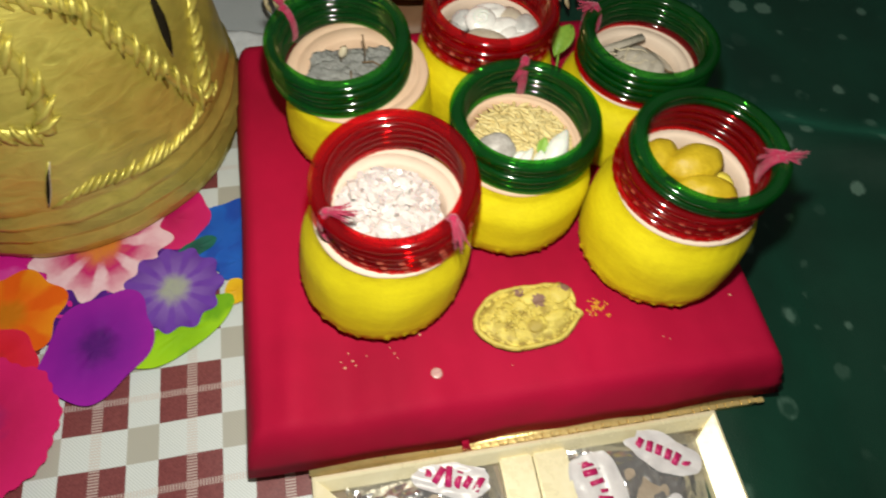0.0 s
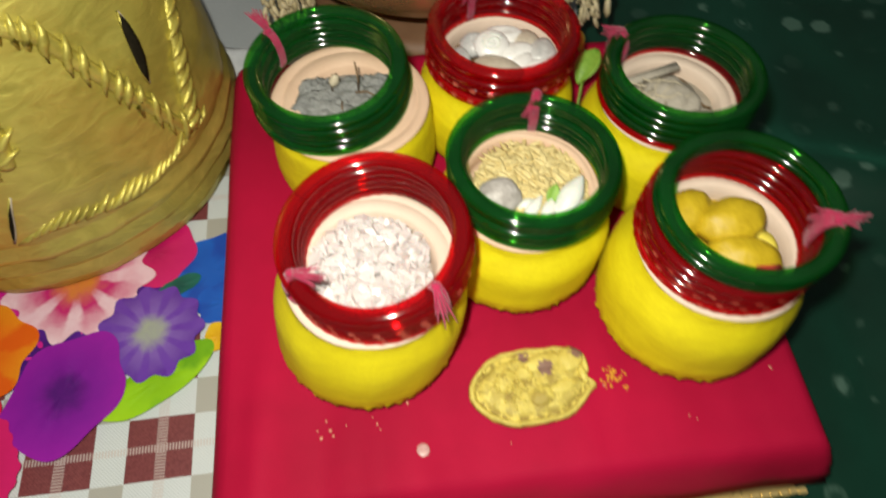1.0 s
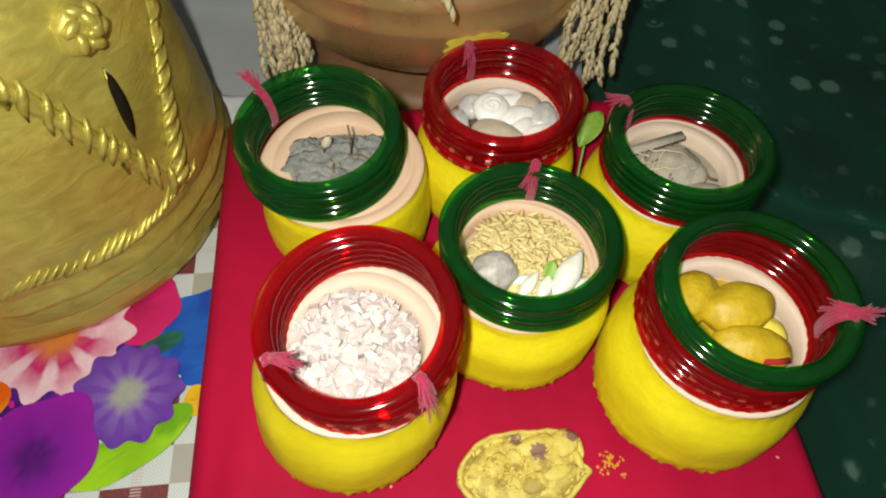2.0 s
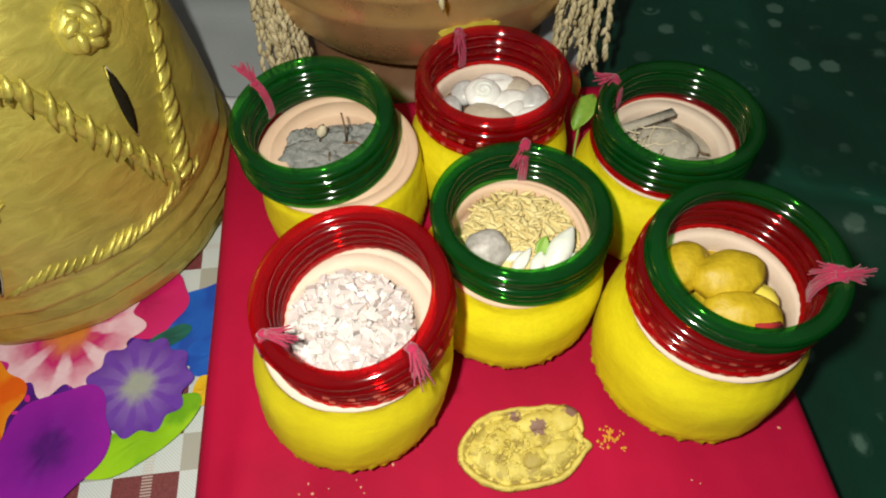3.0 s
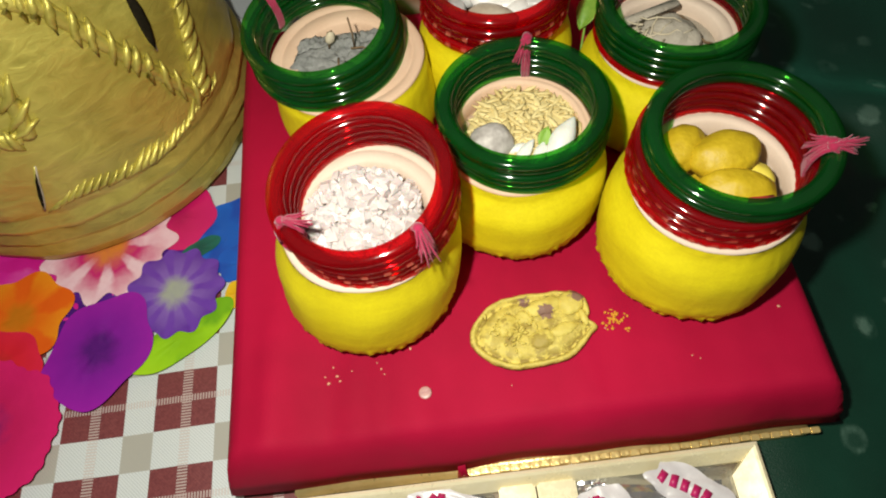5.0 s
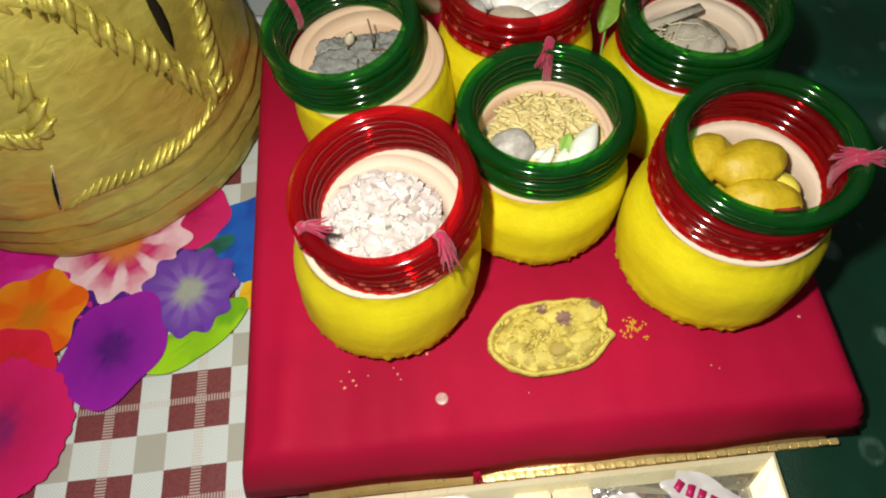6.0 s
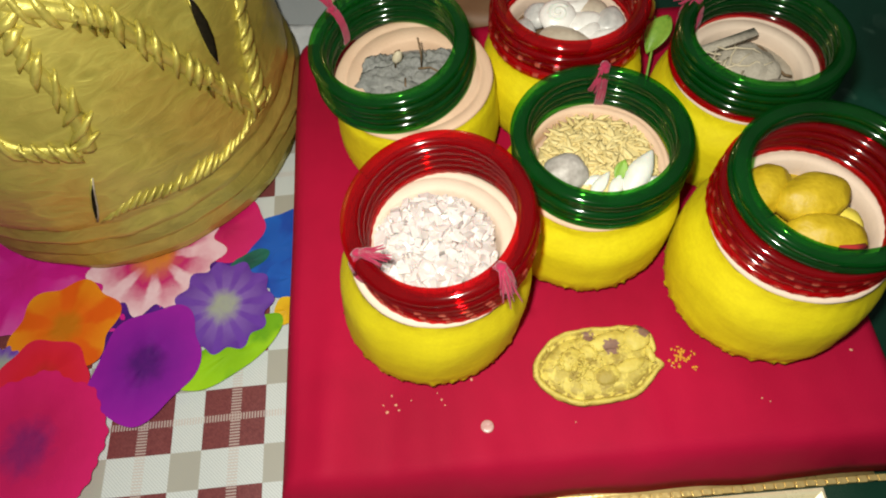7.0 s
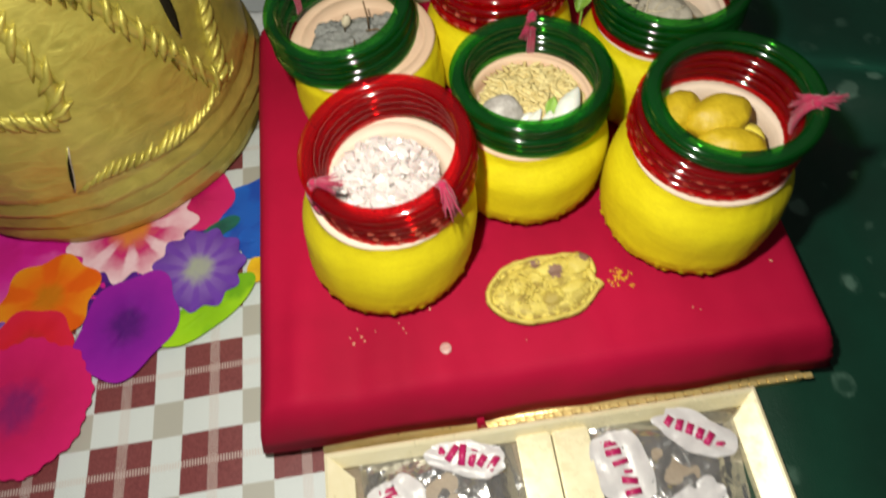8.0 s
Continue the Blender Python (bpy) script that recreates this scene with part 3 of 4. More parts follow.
P = petal_print
F_MAGENTA = P("flower_magenta", (0.22, 0.01, 0.12), (0.50, 0.008, 0.10), (0.62, 0.01, 0.14), 0.036)
F_RED = P("flower_red", (0.50, 0.02, 0.02), (0.62, 0.012, 0.03), (0.66, 0.015, 0.06), 0.024)
F_PURPLE = P("flower_purple", (0.07, 0.004, 0.16), (0.20, 0.006, 0.30), (0.30, 0.008, 0.36), 0.030)
F_ORANGE = P("flower_orange", (0.50, 0.16, 0.004), (0.72, 0.14, 0.004), (0.76, 0.26, 0.008), 0.026, 5, (0.70, 0.10, 0.004))
F_PINK = P("flower_pink", (0.55, 0.01, 0.22), (0.62, 0.015, 0.30), (0.66, 0.10, 0.42), 0.034, 6, (0.55, 0.008, 0.24))
F_STRIPE = P("flower_striped", (0.62, 0.22, 0.02), (0.52, 0.02, 0.16), (0.84, 0.66, 0.74), 0.036, 8, (0.80, 0.58, 0.68))
F_VIOLET = P("flower_violet", (0.34, 0.38, 0.30), (0.20, 0.10, 0.44), (0.09, 0.012, 0.30), 0.025, 11, (0.13, 0.035, 0.38))
F_BLUE = P("flower_blue", (0.01, 0.10, 0.50), (0.008, 0.09, 0.48), (0.012, 0.13, 0.60), 0.024, 4, (0.01, 0.06, 0.40))
F_CERISE = P("flower_cerise", (0.40, 0.006, 0.09), (0.52, 0.008, 0.12), (0.60, 0.012, 0.15), 0.02)
F_TEAL = P("leaf_teal", (0.006, 0.07, 0.06), (0.01, 0.10, 0.08), (0.01, 0.13, 0.10), 0.01)
F_LIME = P("leaf_lime", (0.22, 0.46, 0.006), (0.28, 0.56, 0.008), (0.36, 0.62, 0.012), 0.03, 3, (0.12, 0.34, 0.008))
F_YELLOW = P("petal_yellow", (0.66, 0.36, 0.01), (0.72, 0.42, 0.01), (0.76, 0.50, 0.02), 0.01)
F_INDIGO = P("flower_indigo", (0.05, 0.006, 0.14), (0.08, 0.010, 0.24), (0.12, 0.015, 0.32), 0.03)
flower("indigo_flower", -0.146, 0.2180, 0.0260, F_INDIGO, 7, 0.08, 0.0004, "dark violet printed flower", 0.9, 30)
flower("pink_flower", -0.192, 0.2030, 0.0320, F_PINK, 6, 0.10, 0.0004, "pink printed flower", 1, 20)
flower("indigo_flower", -0.176, 0.1880, 0.0200, F_INDIGO, 7, 0.08, 0.0005, "dark violet printed flower", 0.9, 10)
flower("blue_flower", -0.111, 0.238, 0.0245, F_BLUE, 5, 0.14, 0.0006, "blue printed flower", 0.78, 70)
flower("blue_flower", -0.100, 0.222, 0.014, F_BLUE, 5, 0.14, 0.0007, "blue printed flower", 0.9, 20)
flower("yellow_petal", -0.099, 0.204, 0.008, F_YELLOW, 3, 0.2, 0.0008, "yellow petal")
flower("cerise_flower", -0.141, 0.247, 0.021, F_CERISE, 6, 0.08, 0.0010, "cerise printed flower")
flower("teal_leaf", -0.124, 0.229, 0.011, F_TEAL, 2, 0.3, 0.0012, "dark green leaf", 0.6, 35)
flower("pink_flower", -0.240, 0.212, 0.036, F_PINK, 6, 0.12, 0.0008, "pink printed flower", 1, 10)
flower("pink_flower", -0.285, 0.180, 0.036, F_PINK, 6, 0.12, 0.0008, "pink printed flower", 1, 40)
flower("lime_leaf", -0.121, 0.1815, 0.0275, F_LIME, 2, 0.12, 0.0012, "lime green leaf", 0.42, 43)
flower("teal_leaf", -0.151, 0.213, 0.013, F_TEAL, 2, 0.25, 0.0013, "dark green leaf", 0.7, 50)
flower("striped_flower", -0.173, 0.229, 0.037, F_STRIPE, 11, 0.20, 0.0015, "white and pink striped flower", 0.95, 8)
flower("violet_flower", -0.131, 0.2040, 0.0250, F_VIOLET, 11, 0.14, 0.0017, "violet flower with a pale heart", 1, 12)
flower("orange_flower", -0.207, 0.187, 0.0275, F_ORANGE, 6, 0.16, 0.0017, "orange printed flower", 0.95, 25)
flower("violet_flower", -0.232, 0.163, 0.0125, F_VIOLET, 13, 0.16, 0.0018, "violet flower with a pale heart", 1, 30)
flower("purple_flower", -0.1605, 0.1725, 0.0315, F_PURPLE, 5, 0.12, 0.0021, "purple printed flower", 0.80, 68)
flower("red_flower", -0.208, 0.161, 0.023, F_RED, 6, 0.10, 0.0021, "red printed flower", 0.9, 0)
flower("magenta_flower", -0.203, 0.130, 0.0365, F_MAGENTA, 9, 0.06, 0.0024, "magenta flower with a jagged cut edge", 0.95, 15, 0.0009)

# ---------------------------------------------------------------- gold painted vessel
GX, GY = -0.210, 0.315
vessel = empty("gold_vessel", pose(GX, GY, 0.0022), "gold-painted clay vessel with moulded rope garlands and slits", "vessel")
G_Z = (0, 0.02, 0.05, 0.08, 0.1, 0.14, 0.18, 0.22)
G_R = (0.0958, 0.0972, 0.0952, 0.0922, 0.0898, 0.0815, 0.066, 0.045)


def gold_r(z):
    return float(np.interp(z, G_Z, G_R))


prof = [(0.05, 0.001), (0.0945, 0.0), (0.0962, 0.0015)]
for i in range(1, 60):
    z = 0.0015 + 0.2185 * i / 59
    groove = 0.0021 * math.sin((z - 0.006) / 0.0105 * 2 * math.pi) if 0.006 < z < 0.038 else 0.0
    prof.append((gold_r(z) + groove, z))
prof += [(0.040, 0.226), (0.034, 0.226), (0.030, 0.215), (0.0, 0.21)]
part("body", lathe(prof, 120, 0.0012), M_GOLD, vessel)


def on_gold(deg, z, out=0.0):
    a = radians(deg)
    r = gold_r(z) + out
    return Vector((r * math.cos(a), r * math.sin(a), z))


def garland(path, r0, r1, strands=15):
    """A moulded rope that lies on the vessel: a low core and slanting strands over it."""
    n = 60
    ds = np.linspace(0, 1, n)
    keys = np.linspace(0, 1, len(path))
    degs, zs = np.interp(ds, keys, [p[0] for p in path]), np.interp(ds, keys, [p[1] for p in path])
    mid = [on_gold(d, z, -0.0012) for d, z in zip(degs, zs)]
    length = sum((b - a).length for a, b in zip(mid, mid[1:]))
    bm = tube(mid, [(r0 + (r1 - r0) * i / n) * 0.62 for i in range(n)], 12)
    rope = part("garland", bm, M_GOLD, vessel, "moulded gold rope garland")
    count = max(4, int(length / 0.0078))
    for k in range(count):
        i0 = int((k + 0.1) / count * (n - 1))
        i1 = min(n - 1, i0 + max(3, int(n / count * 1.5)))
        w = r0 + (r1 - r0) * k / count
        pts = []
        for f in (0.0, 0.25, 0.5, 0.75, 1.0):
            i = int(i0 + (i1 - i0) * f)
            d = (mid[min(i + 1, n - 1)] - mid[max(i - 1, 0)]).normalized()
            out = Vector((mid[i].x, mid[i].y, 0)).normalized()
            side = d.cross(out)
            pts.append(mid[i] + side * (w * 1.02 * (2 * f - 1)) + out * (0.0012 + 0.32 * w * math.sin(math.pi * (0.12 + 0.76 * f))))
        e = random.uniform(0.75, 1.15)
        part("strand", tube(pts, [0.0005, 0.0015 * e, 0.0019 * e, 0.0016 * e, 0.0004], 7), M_GOLD, rope)


garland([(20, 0.1170), (4.2, 0.1017), (-5, 0.083), (-10, 0.0666), (-15.5, 0.0455)], 0.0048, 0.0062)
garland([(-62, 0.150), (-45, 0.1330), (-37.3, 0.1225), (-30, 0.0965), (-25, 0.0778), (-16.5, 0.0455)], 0.0062, 0.0050)
garland([(-52, 0.150), (-58.5, 0.1359), (-58.9, 0.1224), (-57, 0.1015), (-60.5, 0.082)], 0.0045, 0.0060)
garland([(60, 0.150), (40, 0.128), (20, 0.1170)], 0.0048, 0.0048)
garland([(-100, 0.150), (-90, 0.120), (-75, 0.09), (-62, 0.082)], 0.0048, 0.0055)
# short slanting leaves pressed along the foot band
for i in range(26):
    d = -68 + 2.35 * i
    z0 = 0.0425 + 0.0020 * math.sin(i * 0.35) + random.uniform(-0.0006, 0.0006)
    e = random.uniform(0.6, 1.7)
    part("pressed_leaf", tube([on_gold(d - 2.6 * e, z0 - 0.0022, -0.0002), on_gold(d, z0, 0.0004), on_gold(d + 3.2 * e, z0 + 0.0046 * e, -0.0003)], [0.0005, 0.0012 * e, 0.0003], 6), M_GOLD, vessel)
rose = part("rosette", blob((0.0100, 0.0100, 0.0060), 0.2, 2.5, 3, 4), M_GOLD, vessel, "moulded gold rosette",
            at=Matrix.Translation(on_gold(-15.9, 0.129)) @ pose(0, 0, 0, 0, 75, -15.9))
for i in range(9):
    a = 2 * math.pi * i / 6 + 0.4 * (i // 6)
    rr = 0.0062 if i < 6 else 0.0025
    part("petal", blob((0.0042, 0.0024, 0.0022), 0.1, 2, 2, i), M_GOLD, rose, at=pose(rr * math.cos(a), rr * math.sin(a), 0.0045 if i < 6 else 0.0062, 0, 12, math.degrees(a) + 50))


def slit(path, w):
    """A torn cut in the skin: a near-black strip painting its inner shade, between two raised lips."""
    n = len(path)
    pts = [on_gold(d, z, 0.0003) for d, z in path]
    shade_strip = part("slit", tube(pts, [w * math.sin(math.pi * (i + 0.15) / (n - 0.7)) + 0.0002 for i in range(n)], 8), M_SLIT_SHADE, vessel, "torn slit with its shaded inside drawn as a near-black strip")
    for s in (-1, 1):
        edge = [on_gold(d + s * (0.85 * math.sin(math.pi * i / (n - 1)) * w / 0.0016 + 0.1), z, 0.0006) for i, (d, z) in enumerate(path)]
        part("torn_edge", tube(edge, 0.00045, 6), M_GOLD if s < 0 else M_SEAM, shade_strip)


slit([(-16.8, 0.1125), (-17.3, 0.107), (-18.2, 0.100), (-19.0, 0.093), (-19.8, 0.087), (-20.4, 0.0815)], 0.0027)
slit([(-64.5, 0.068), (-67.0, 0.060), (-69, 0.052), (-70.5, 0.046), (-71.5, 0.042)], 0.0010)

# ---------------------------------------------------------------- pots with bangles
LIP = 0.048


def clay_pot(x, y, r, tall, wide, mouth, label, lip_mat, z=TOP, lean=(0.0, 0.0)):
    """A squat pot: yellow belly, bare flat lip with a turned groove, bare inside; lean: how far its mouth stands off its foot."""
    pot = empty("clay_pot", pose(x, y, z), label, "pot", "painted pots on the red cloth")
    t = tall - LIP
    e = wide   # outer radius of the lip
    foot, belly = 0.66 * r, 0.0185
    body = [(0.0, 0.0006), (0.5 * foot, 0.0)]
    for i in range(9):
        a = i / 8 * math.pi / 2
        body.append((foot + (r - foot) * math.sin(a), belly * (1 - math.cos(a))))
    body += [(0.995 * r, 0.026 + 0.4 * t), (0.970 * r, 0.034 + 0.7 * t), (e + 0.0010, 0.0420 + t), (e + 0.0003, 0.0446 + t), (e, 0.0468 + t)]
    body_bm = lathe(smooth_profile(body, 40), 220, 0.0007, ragged=0.0022)
    g = mouth + 0.62 * (e - mouth)
    lip = [(e - 0.0002, 0.0464 + t), (e, 0.0469 + t), (e - 0.0002, 0.0475 + t), (e - 0.0009, LIP + t), (g + 0.0006, LIP + 0.0001 + t), (g, LIP - 0.0007 + t), (g - 0.0006, LIP - 0.0001 + t), (mouth + 0.001, LIP - 0.0004 + t),
           (mouth, LIP - 0.0014 + t), (mouth - 0.0004, 0.041 + t), (mouth, 0.036 + t), (0.0, 0.0355 + t)]
    lip_bm = lathe(lip, 80, 0.0004)
    turn = Matrix.Rotation(random.uniform(0, 2 * math.pi), 3, "Z")
    for bm in (body_bm, lip_bm):
        for q in bm.verts:
            q.co = turn @ q.co
            k = min(1.0, q.co.z / tall)
            q.co.x, q.co.y = q.co.x + lean[0] * k, q.co.y + lean[1] * k
    part("body", body_bm, M_YELLOW, pot)
    part("lip", lip_bm, lip_mat, pot, "bare clay lip")
    return pot


def thread_tuft(parent, ang, R, z, seed, way, length):
    """Pink thread wound round one side of a bangle stack, its frayed ends hanging along way."""
    rnd = random.Random(seed)
    a = radians(ang)
    c = Vector((R * math.cos(a), R * math.sin(a), z))
    out = Vector((math.cos(a), math.sin(a), 0))
    side = Vector((-math.sin(a), math.cos(a), 0))
    way = Vector(way).normalized()
    bm = bmesh.new()
    for k in (-0.0011, 0.0, 0.0011):
        wrap = [c + side * k + out * (0.0041 * math.cos(b)) + Vector((0, 0, 0.0100 * math.sin(b) - 0.0088)) for b in np.linspace(0, 2 * math.pi, 16)]
        tube(wrap, 0.0007, 6, bm)
    blob((0.0020, 0.0018, 0.0016), 0.3, 2, 2, seed, 0.0, bm, Matrix.Translation(c + Vector((0, 0, 0.0014))))
    for i in range(20):
        jit = Vector((rnd.uniform(-1, 1), rnd.uniform(-1, 1), rnd.uniform(-1, 1)))
        l = length * rnd.uniform(0.55, 1.0)
        p0 = c + Vector((0, 0, 0.0016)) + jit * 0.0004
        p1 = p0 + way * l * 0.35 + jit * 0.0009 + Vector((0, 0, 0.0006))
        p2 = p0 + way * l * 0.7 + jit * 0.0016
        p3 = p0 + way * l + jit * 0.0027
        tube([p0, p1, p2, p3], [0.0006, 0.00045, 0.00035, 0.0002], 5, bm)
    part("thread", bm, M_THREAD, parent, "knotted pink cotton thread")


def bangles(x, y, z, kinds, label, tufts, R=0.0293, w=0.0033, h=0.0026, tilt=(0, 0), shifts=None, seed=0):
    rnd = random.Random(seed)
    st = empty("bangle_stack", pose(x, y, z, tilt[0], tilt[1], 0), label, "bangles", "bangle stacks on the pots")
    mats = {"g": M_GREEN_GLASS, "r": M_RED_GLASS, "c": M_RED_CUT}
    names = {"g": "green glass bangle", "r": "red glass bangle", "c": "red cut glass bangle"}
    for i, k in enumerate(kinds):
        dx, dy = (shifts[i] if shifts else (rnd.uniform(-.0006, .0006), rnd.uniform(-.0006, .0006)))
        ring = ring_mesh(R, w, h, 84, 14, 44 if k == "c" else 0)
        part("bangle", ring, mats[k], st, names[k], at=pose(dx, dy, h + 1.72 * h * i, rnd.uniform(-.5, .5), rnd.uniform(-.5, .5), rnd.uniform(0, 360)))
    for j, (ang, way, length) in enumerate(tufts):
        thread_tuft(st, ang, R, 1.72 * h * len(kinds), seed * 7 + j, way, length)
    return st


ZL = TOP + LIP
TALL = 0.053
ZT = TOP + TALL
POTS = (("F", -0.0250, 0.1962, 0.0366, TALL), ("C", 0.0350, 0.2412, 0.0367, LIP), ("LB", -0.0385, 0.2815, 0.0360, LIP), ("RB", 0.0241, 0.3105, 0.0358, LIP), ("RR", 0.0972, 0.2920, 0.0358, LIP), ("R", 0.1048, 0.2158, 0.0370, TALL))
WHAT = {"F": "rock salt", "C": "paddy grain", "LB": "grey clay", "RB": "small shells", "RR": "clay and roots", "R": "whole turmeric"}
RIM = {"LB": 0.0334, "F": 0.0316, "R": 0.0314}       # outer radius of the bare lip
MOUTH = {"F": 0.0226, "LB": 0.0205, "RR": 0.0215}    # radius of the mouth
LEAN = {"F": (0.0056, 0.0040), "R": (0.0012, 0.0022)}   # hand-made pots that lean
for key, x, y, r, tall in POTS:
    clay_pot(x, y, r, tall, RIM.get(key, 0.0296), MOUTH.get(key, 0.0250), f"yellow-painted clay pot with a bare lip, filled with {WHAT[key]}", M_CLAY if key in ("LB", "C") else M_CLAY_PALE, lean=LEAN.get(key, (0.0, 0.0)))
bangles(-0.0164, 0.2018, ZT + 0.0004, "cccrr", "stack of red glass bangles on the rock salt pot", ((214, (0.85, -0.1, 0.05), 0.012), (318, (0.35, -0.75, -0.55), 0.011)), R=0.0293, w=0.0033, h=0.0024, tilt=(3, -4), seed=1)
bangles(0.0367, 0.2426, ZL, "ggggg", "stack of green glass bangles on the paddy grain pot", ((88, (-0.25, -0.5, -0.8), 0.012),), h=0.0021, tilt=(-2, 0), seed=2)
bangles(-0.0453, 0.2826, ZL + 0.0006, "gggggg", "stack of green glass bangles sitting askew on the grey clay pot", ((150, (-0.45, 0.4, 0.6), 0.009),), h=0.00185, tilt=(3, -2), seed=3)
bangles(0.0241, 0.3104, ZL, "ccrr", "stack of red glass bangles on the shell pot", ((122, (0.1, -0.7, -0.1), 0.009),), tilt=(-2, 0), seed=4)
bangles(0.0980, 0.2925, ZL, "rgggg", "stack of green and red glass bangles on the root pot", ((146, (-0.8, -0.2, 0.1), 0.009),), h=0.0021, tilt=(-3, 0), seed=5)
bangles(0.1067, 0.2205, ZT, "cccrgg", "stack of red and green glass bangles on the turmeric pot", ((-12, (0.90, 0.10, 0.10), 0.0085), (-8, (-0.5, 0.25, -0.6), 0.008)), R=0.0292, w=0.0032, h=0.0020,
        shifts=((-0.0012, -0.0008), (-0.0010, -0.0006), (-0.0006, -0.0004), (-0.0002, 0.0), (0.0020, 0.0012), (0.0024, 0.0015)), seed=6)

# ---------------------------------------------------------------- what the pots hold
FILL = TOP + 0.0385
FILL_T = TOP + 0.0435


def crystal(bm, c, s, rnd):
    m = Matrix.Translation(c) @ Euler((rnd.uniform(0, 6), rnd.uniform(0, 6), rnd.uniform(0, 6))).to_matrix().to_4x4()
    vs = bmesh.ops.create_cube(bm, size=1.6)["verts"]
    ax = (s * rnd.uniform(0.7, 1.3), s * rnd.uniform(0.6, 1.1), s * rnd.uniform(0.5, 0.9))
    for v in vs:
        v.co = m @ Vector([v.co[i] * ax[i] * rnd.uniform(0.65, 1.15) for i in range(3)])


def salt_heap(x, y):
    rnd = random.Random(5)
    bm = bmesh.new()
    lathe([(0.0, 0.0102), (0.012, 0.0095), (0.0195, 0.0065), (0.0224, 0.001)], 40, 0.0015, bm)
    for i in range(560):
        a, q = rnd.uniform(0, 2 * math.pi), 0.0212 * math.sqrt(rnd.random())
        z = 0.0128 - 0.0062 * (q / 0.0212) ** 2
        crystal(bm, Vector((q * math.cos(a), q * math.sin(a), z + rnd.uniform(-0.001, 0.0010))), rnd.choice((0.0010, 0.0015, 0.0020, 0.0026, 0.0032)), rnd)
    for i in range(70):
        a, q = rnd.uniform(0, 2 * math.pi), rnd.uniform(0.0185, 0.0222)
        crystal(bm, Vector((q * math.cos(a), q * math.sin(a), 0.0066 + rnd.uniform(-0.001, 0.0010))), rnd.choice((0.0009, 0.0014, 0.0019)), rnd)
    ob = part("rock_salt", bm, M_SALT, smooth=False, at=pose(x, y, FILL_T))
    tagged(ob, "heap of white and pinkish rock salt crystals in a pot", "rock salt", kind="stuff")


salt_heap(-0.0210, 0.1992)


def spindle(bm, c, L, w, m):
    """A pointed grain lying along m's x axis."""
    rows = []
    for i, k in enumerate((0.0, 0.55, 1.0, 0.9, 0.45, 0.0)):
        t = -0.5 + i / 5
        if k == 0.0:
            rows.append([bm.verts.new(c + m @ Vector((t * L, 0, 0)))])
        else:
            rows.append([bm.verts.new(c + m @ Vector((t * L, w * k * math.cos(b), w * 0.8 * k * math.sin(b)))) for b in (0, 1.26, 2.51, 3.77, 5.03)])
    for a, b in zip(rows, rows[1:]):
        n = 5
        for j in range(n):
            f = [a[j % len(a)], a[(j + 1) % len(a)], b[(j + 1) % len(b)], b[j % len(b)]]
            g = []
            for q in f:
                if q not in g:
                    g.append(q)
            bm.faces.new(g)


def paddy(x, y):
    rnd = random.Random(8)
    bm = bmesh.new()
    lathe([(0.0, 0.0090), (0.014, 0.0086), (0.0225, 0.0070), (0.0250, 0.001)], 40, 0.001, bm)
    for i in range(420):
        a, q = rnd.uniform(0, 2 * math.pi), 0.0235 * math.sqrt(rnd.random())
        m = Euler((0, rnd.uniform(-0.3, 0.3), rnd.uniform(0, 6.28))).to_matrix()
        spindle(bm, Vector((q * math.cos(a), q * math.sin(a), 0.0092 - 0.002 * (q / 0.02) ** 2 + rnd.uniform(-0.0006, 0.0012))), rnd.uniform(0.0070, 0.0092), 0.00108, m)
    tagged(part("paddy_grain", bm, M_GRAIN, at=pose(x, y, FILL)), "unhusked golden paddy grain filling a pot", "grain", kind="stuff")


CX, CY = 0.0385, 0.2420
paddy(CX, CY)
tagged(part("betel_nut", blob((0.0088, 0.0080, 0.0066), 0.12, 2.0, 3, 2), M_NUT, at=pose(CX - 0.0135, CY - 0.0080, ZL + 0.0020, 15, 10, 20)), "grey-brown betel nut lying on the paddy grain", "nut")


def bud(x, y, z, L, w, turn, tilt, seed):
    ob = part("jasmine_bud", blob((L / 2, w / 2, w / 2.4), 0.08, 1.5, 3, seed), M_BUD, at=pose(x, y, z, 0, tilt, turn))
    for q in ob.data.vertices:
        q.co.y *= 1 - 0.55 * abs(q.co.x / (L / 2)) ** 2
        q.co.z *= 1 - 0.55 * abs(q.co.x / (L / 2)) ** 2
    tagged(ob, "white flower bud lying on the paddy grain", "flower bud", "buds in the grain pot")


bud(CX - 0.0010, CY - 0.0120, ZL + 0.001, 0.014, 0.0048, 58, -12, 1)
bud(CX + 0.0050, CY - 0.0125, ZL + 0.001, 0.013, 0.0052, 70, -12, 2)
bud(CX + 0.0130, CY - 0.0075, ZL + 0.003, 0.021, 0.0092, 62, -18, 3)
bud(CX + 0.0175, CY - 0.0095, ZL + 0.001, 0.010, 0.0040, 35, -5, 4)
bud(CX - 0.0030, CY - 0.0090, ZL, 0.010, 0.0040, 20, -5, 5)
bm = sheet(6, 4, lambda s, t: ((s - 0.5) * 0.009, (t - 0.5) * 0.0042 * (1 - (2 * s - 1) ** 2) * 1.2, 0.0007 * (2 * t - 1) ** 2))
tagged(part("small_leaf", thicken(bm, 0.0003), M_LEAF, at=pose(CX + 0.0065, CY - 0.0065, ZL + 0.0035, 10, -25, 70)), "small green leaf among the white buds", "leaf")


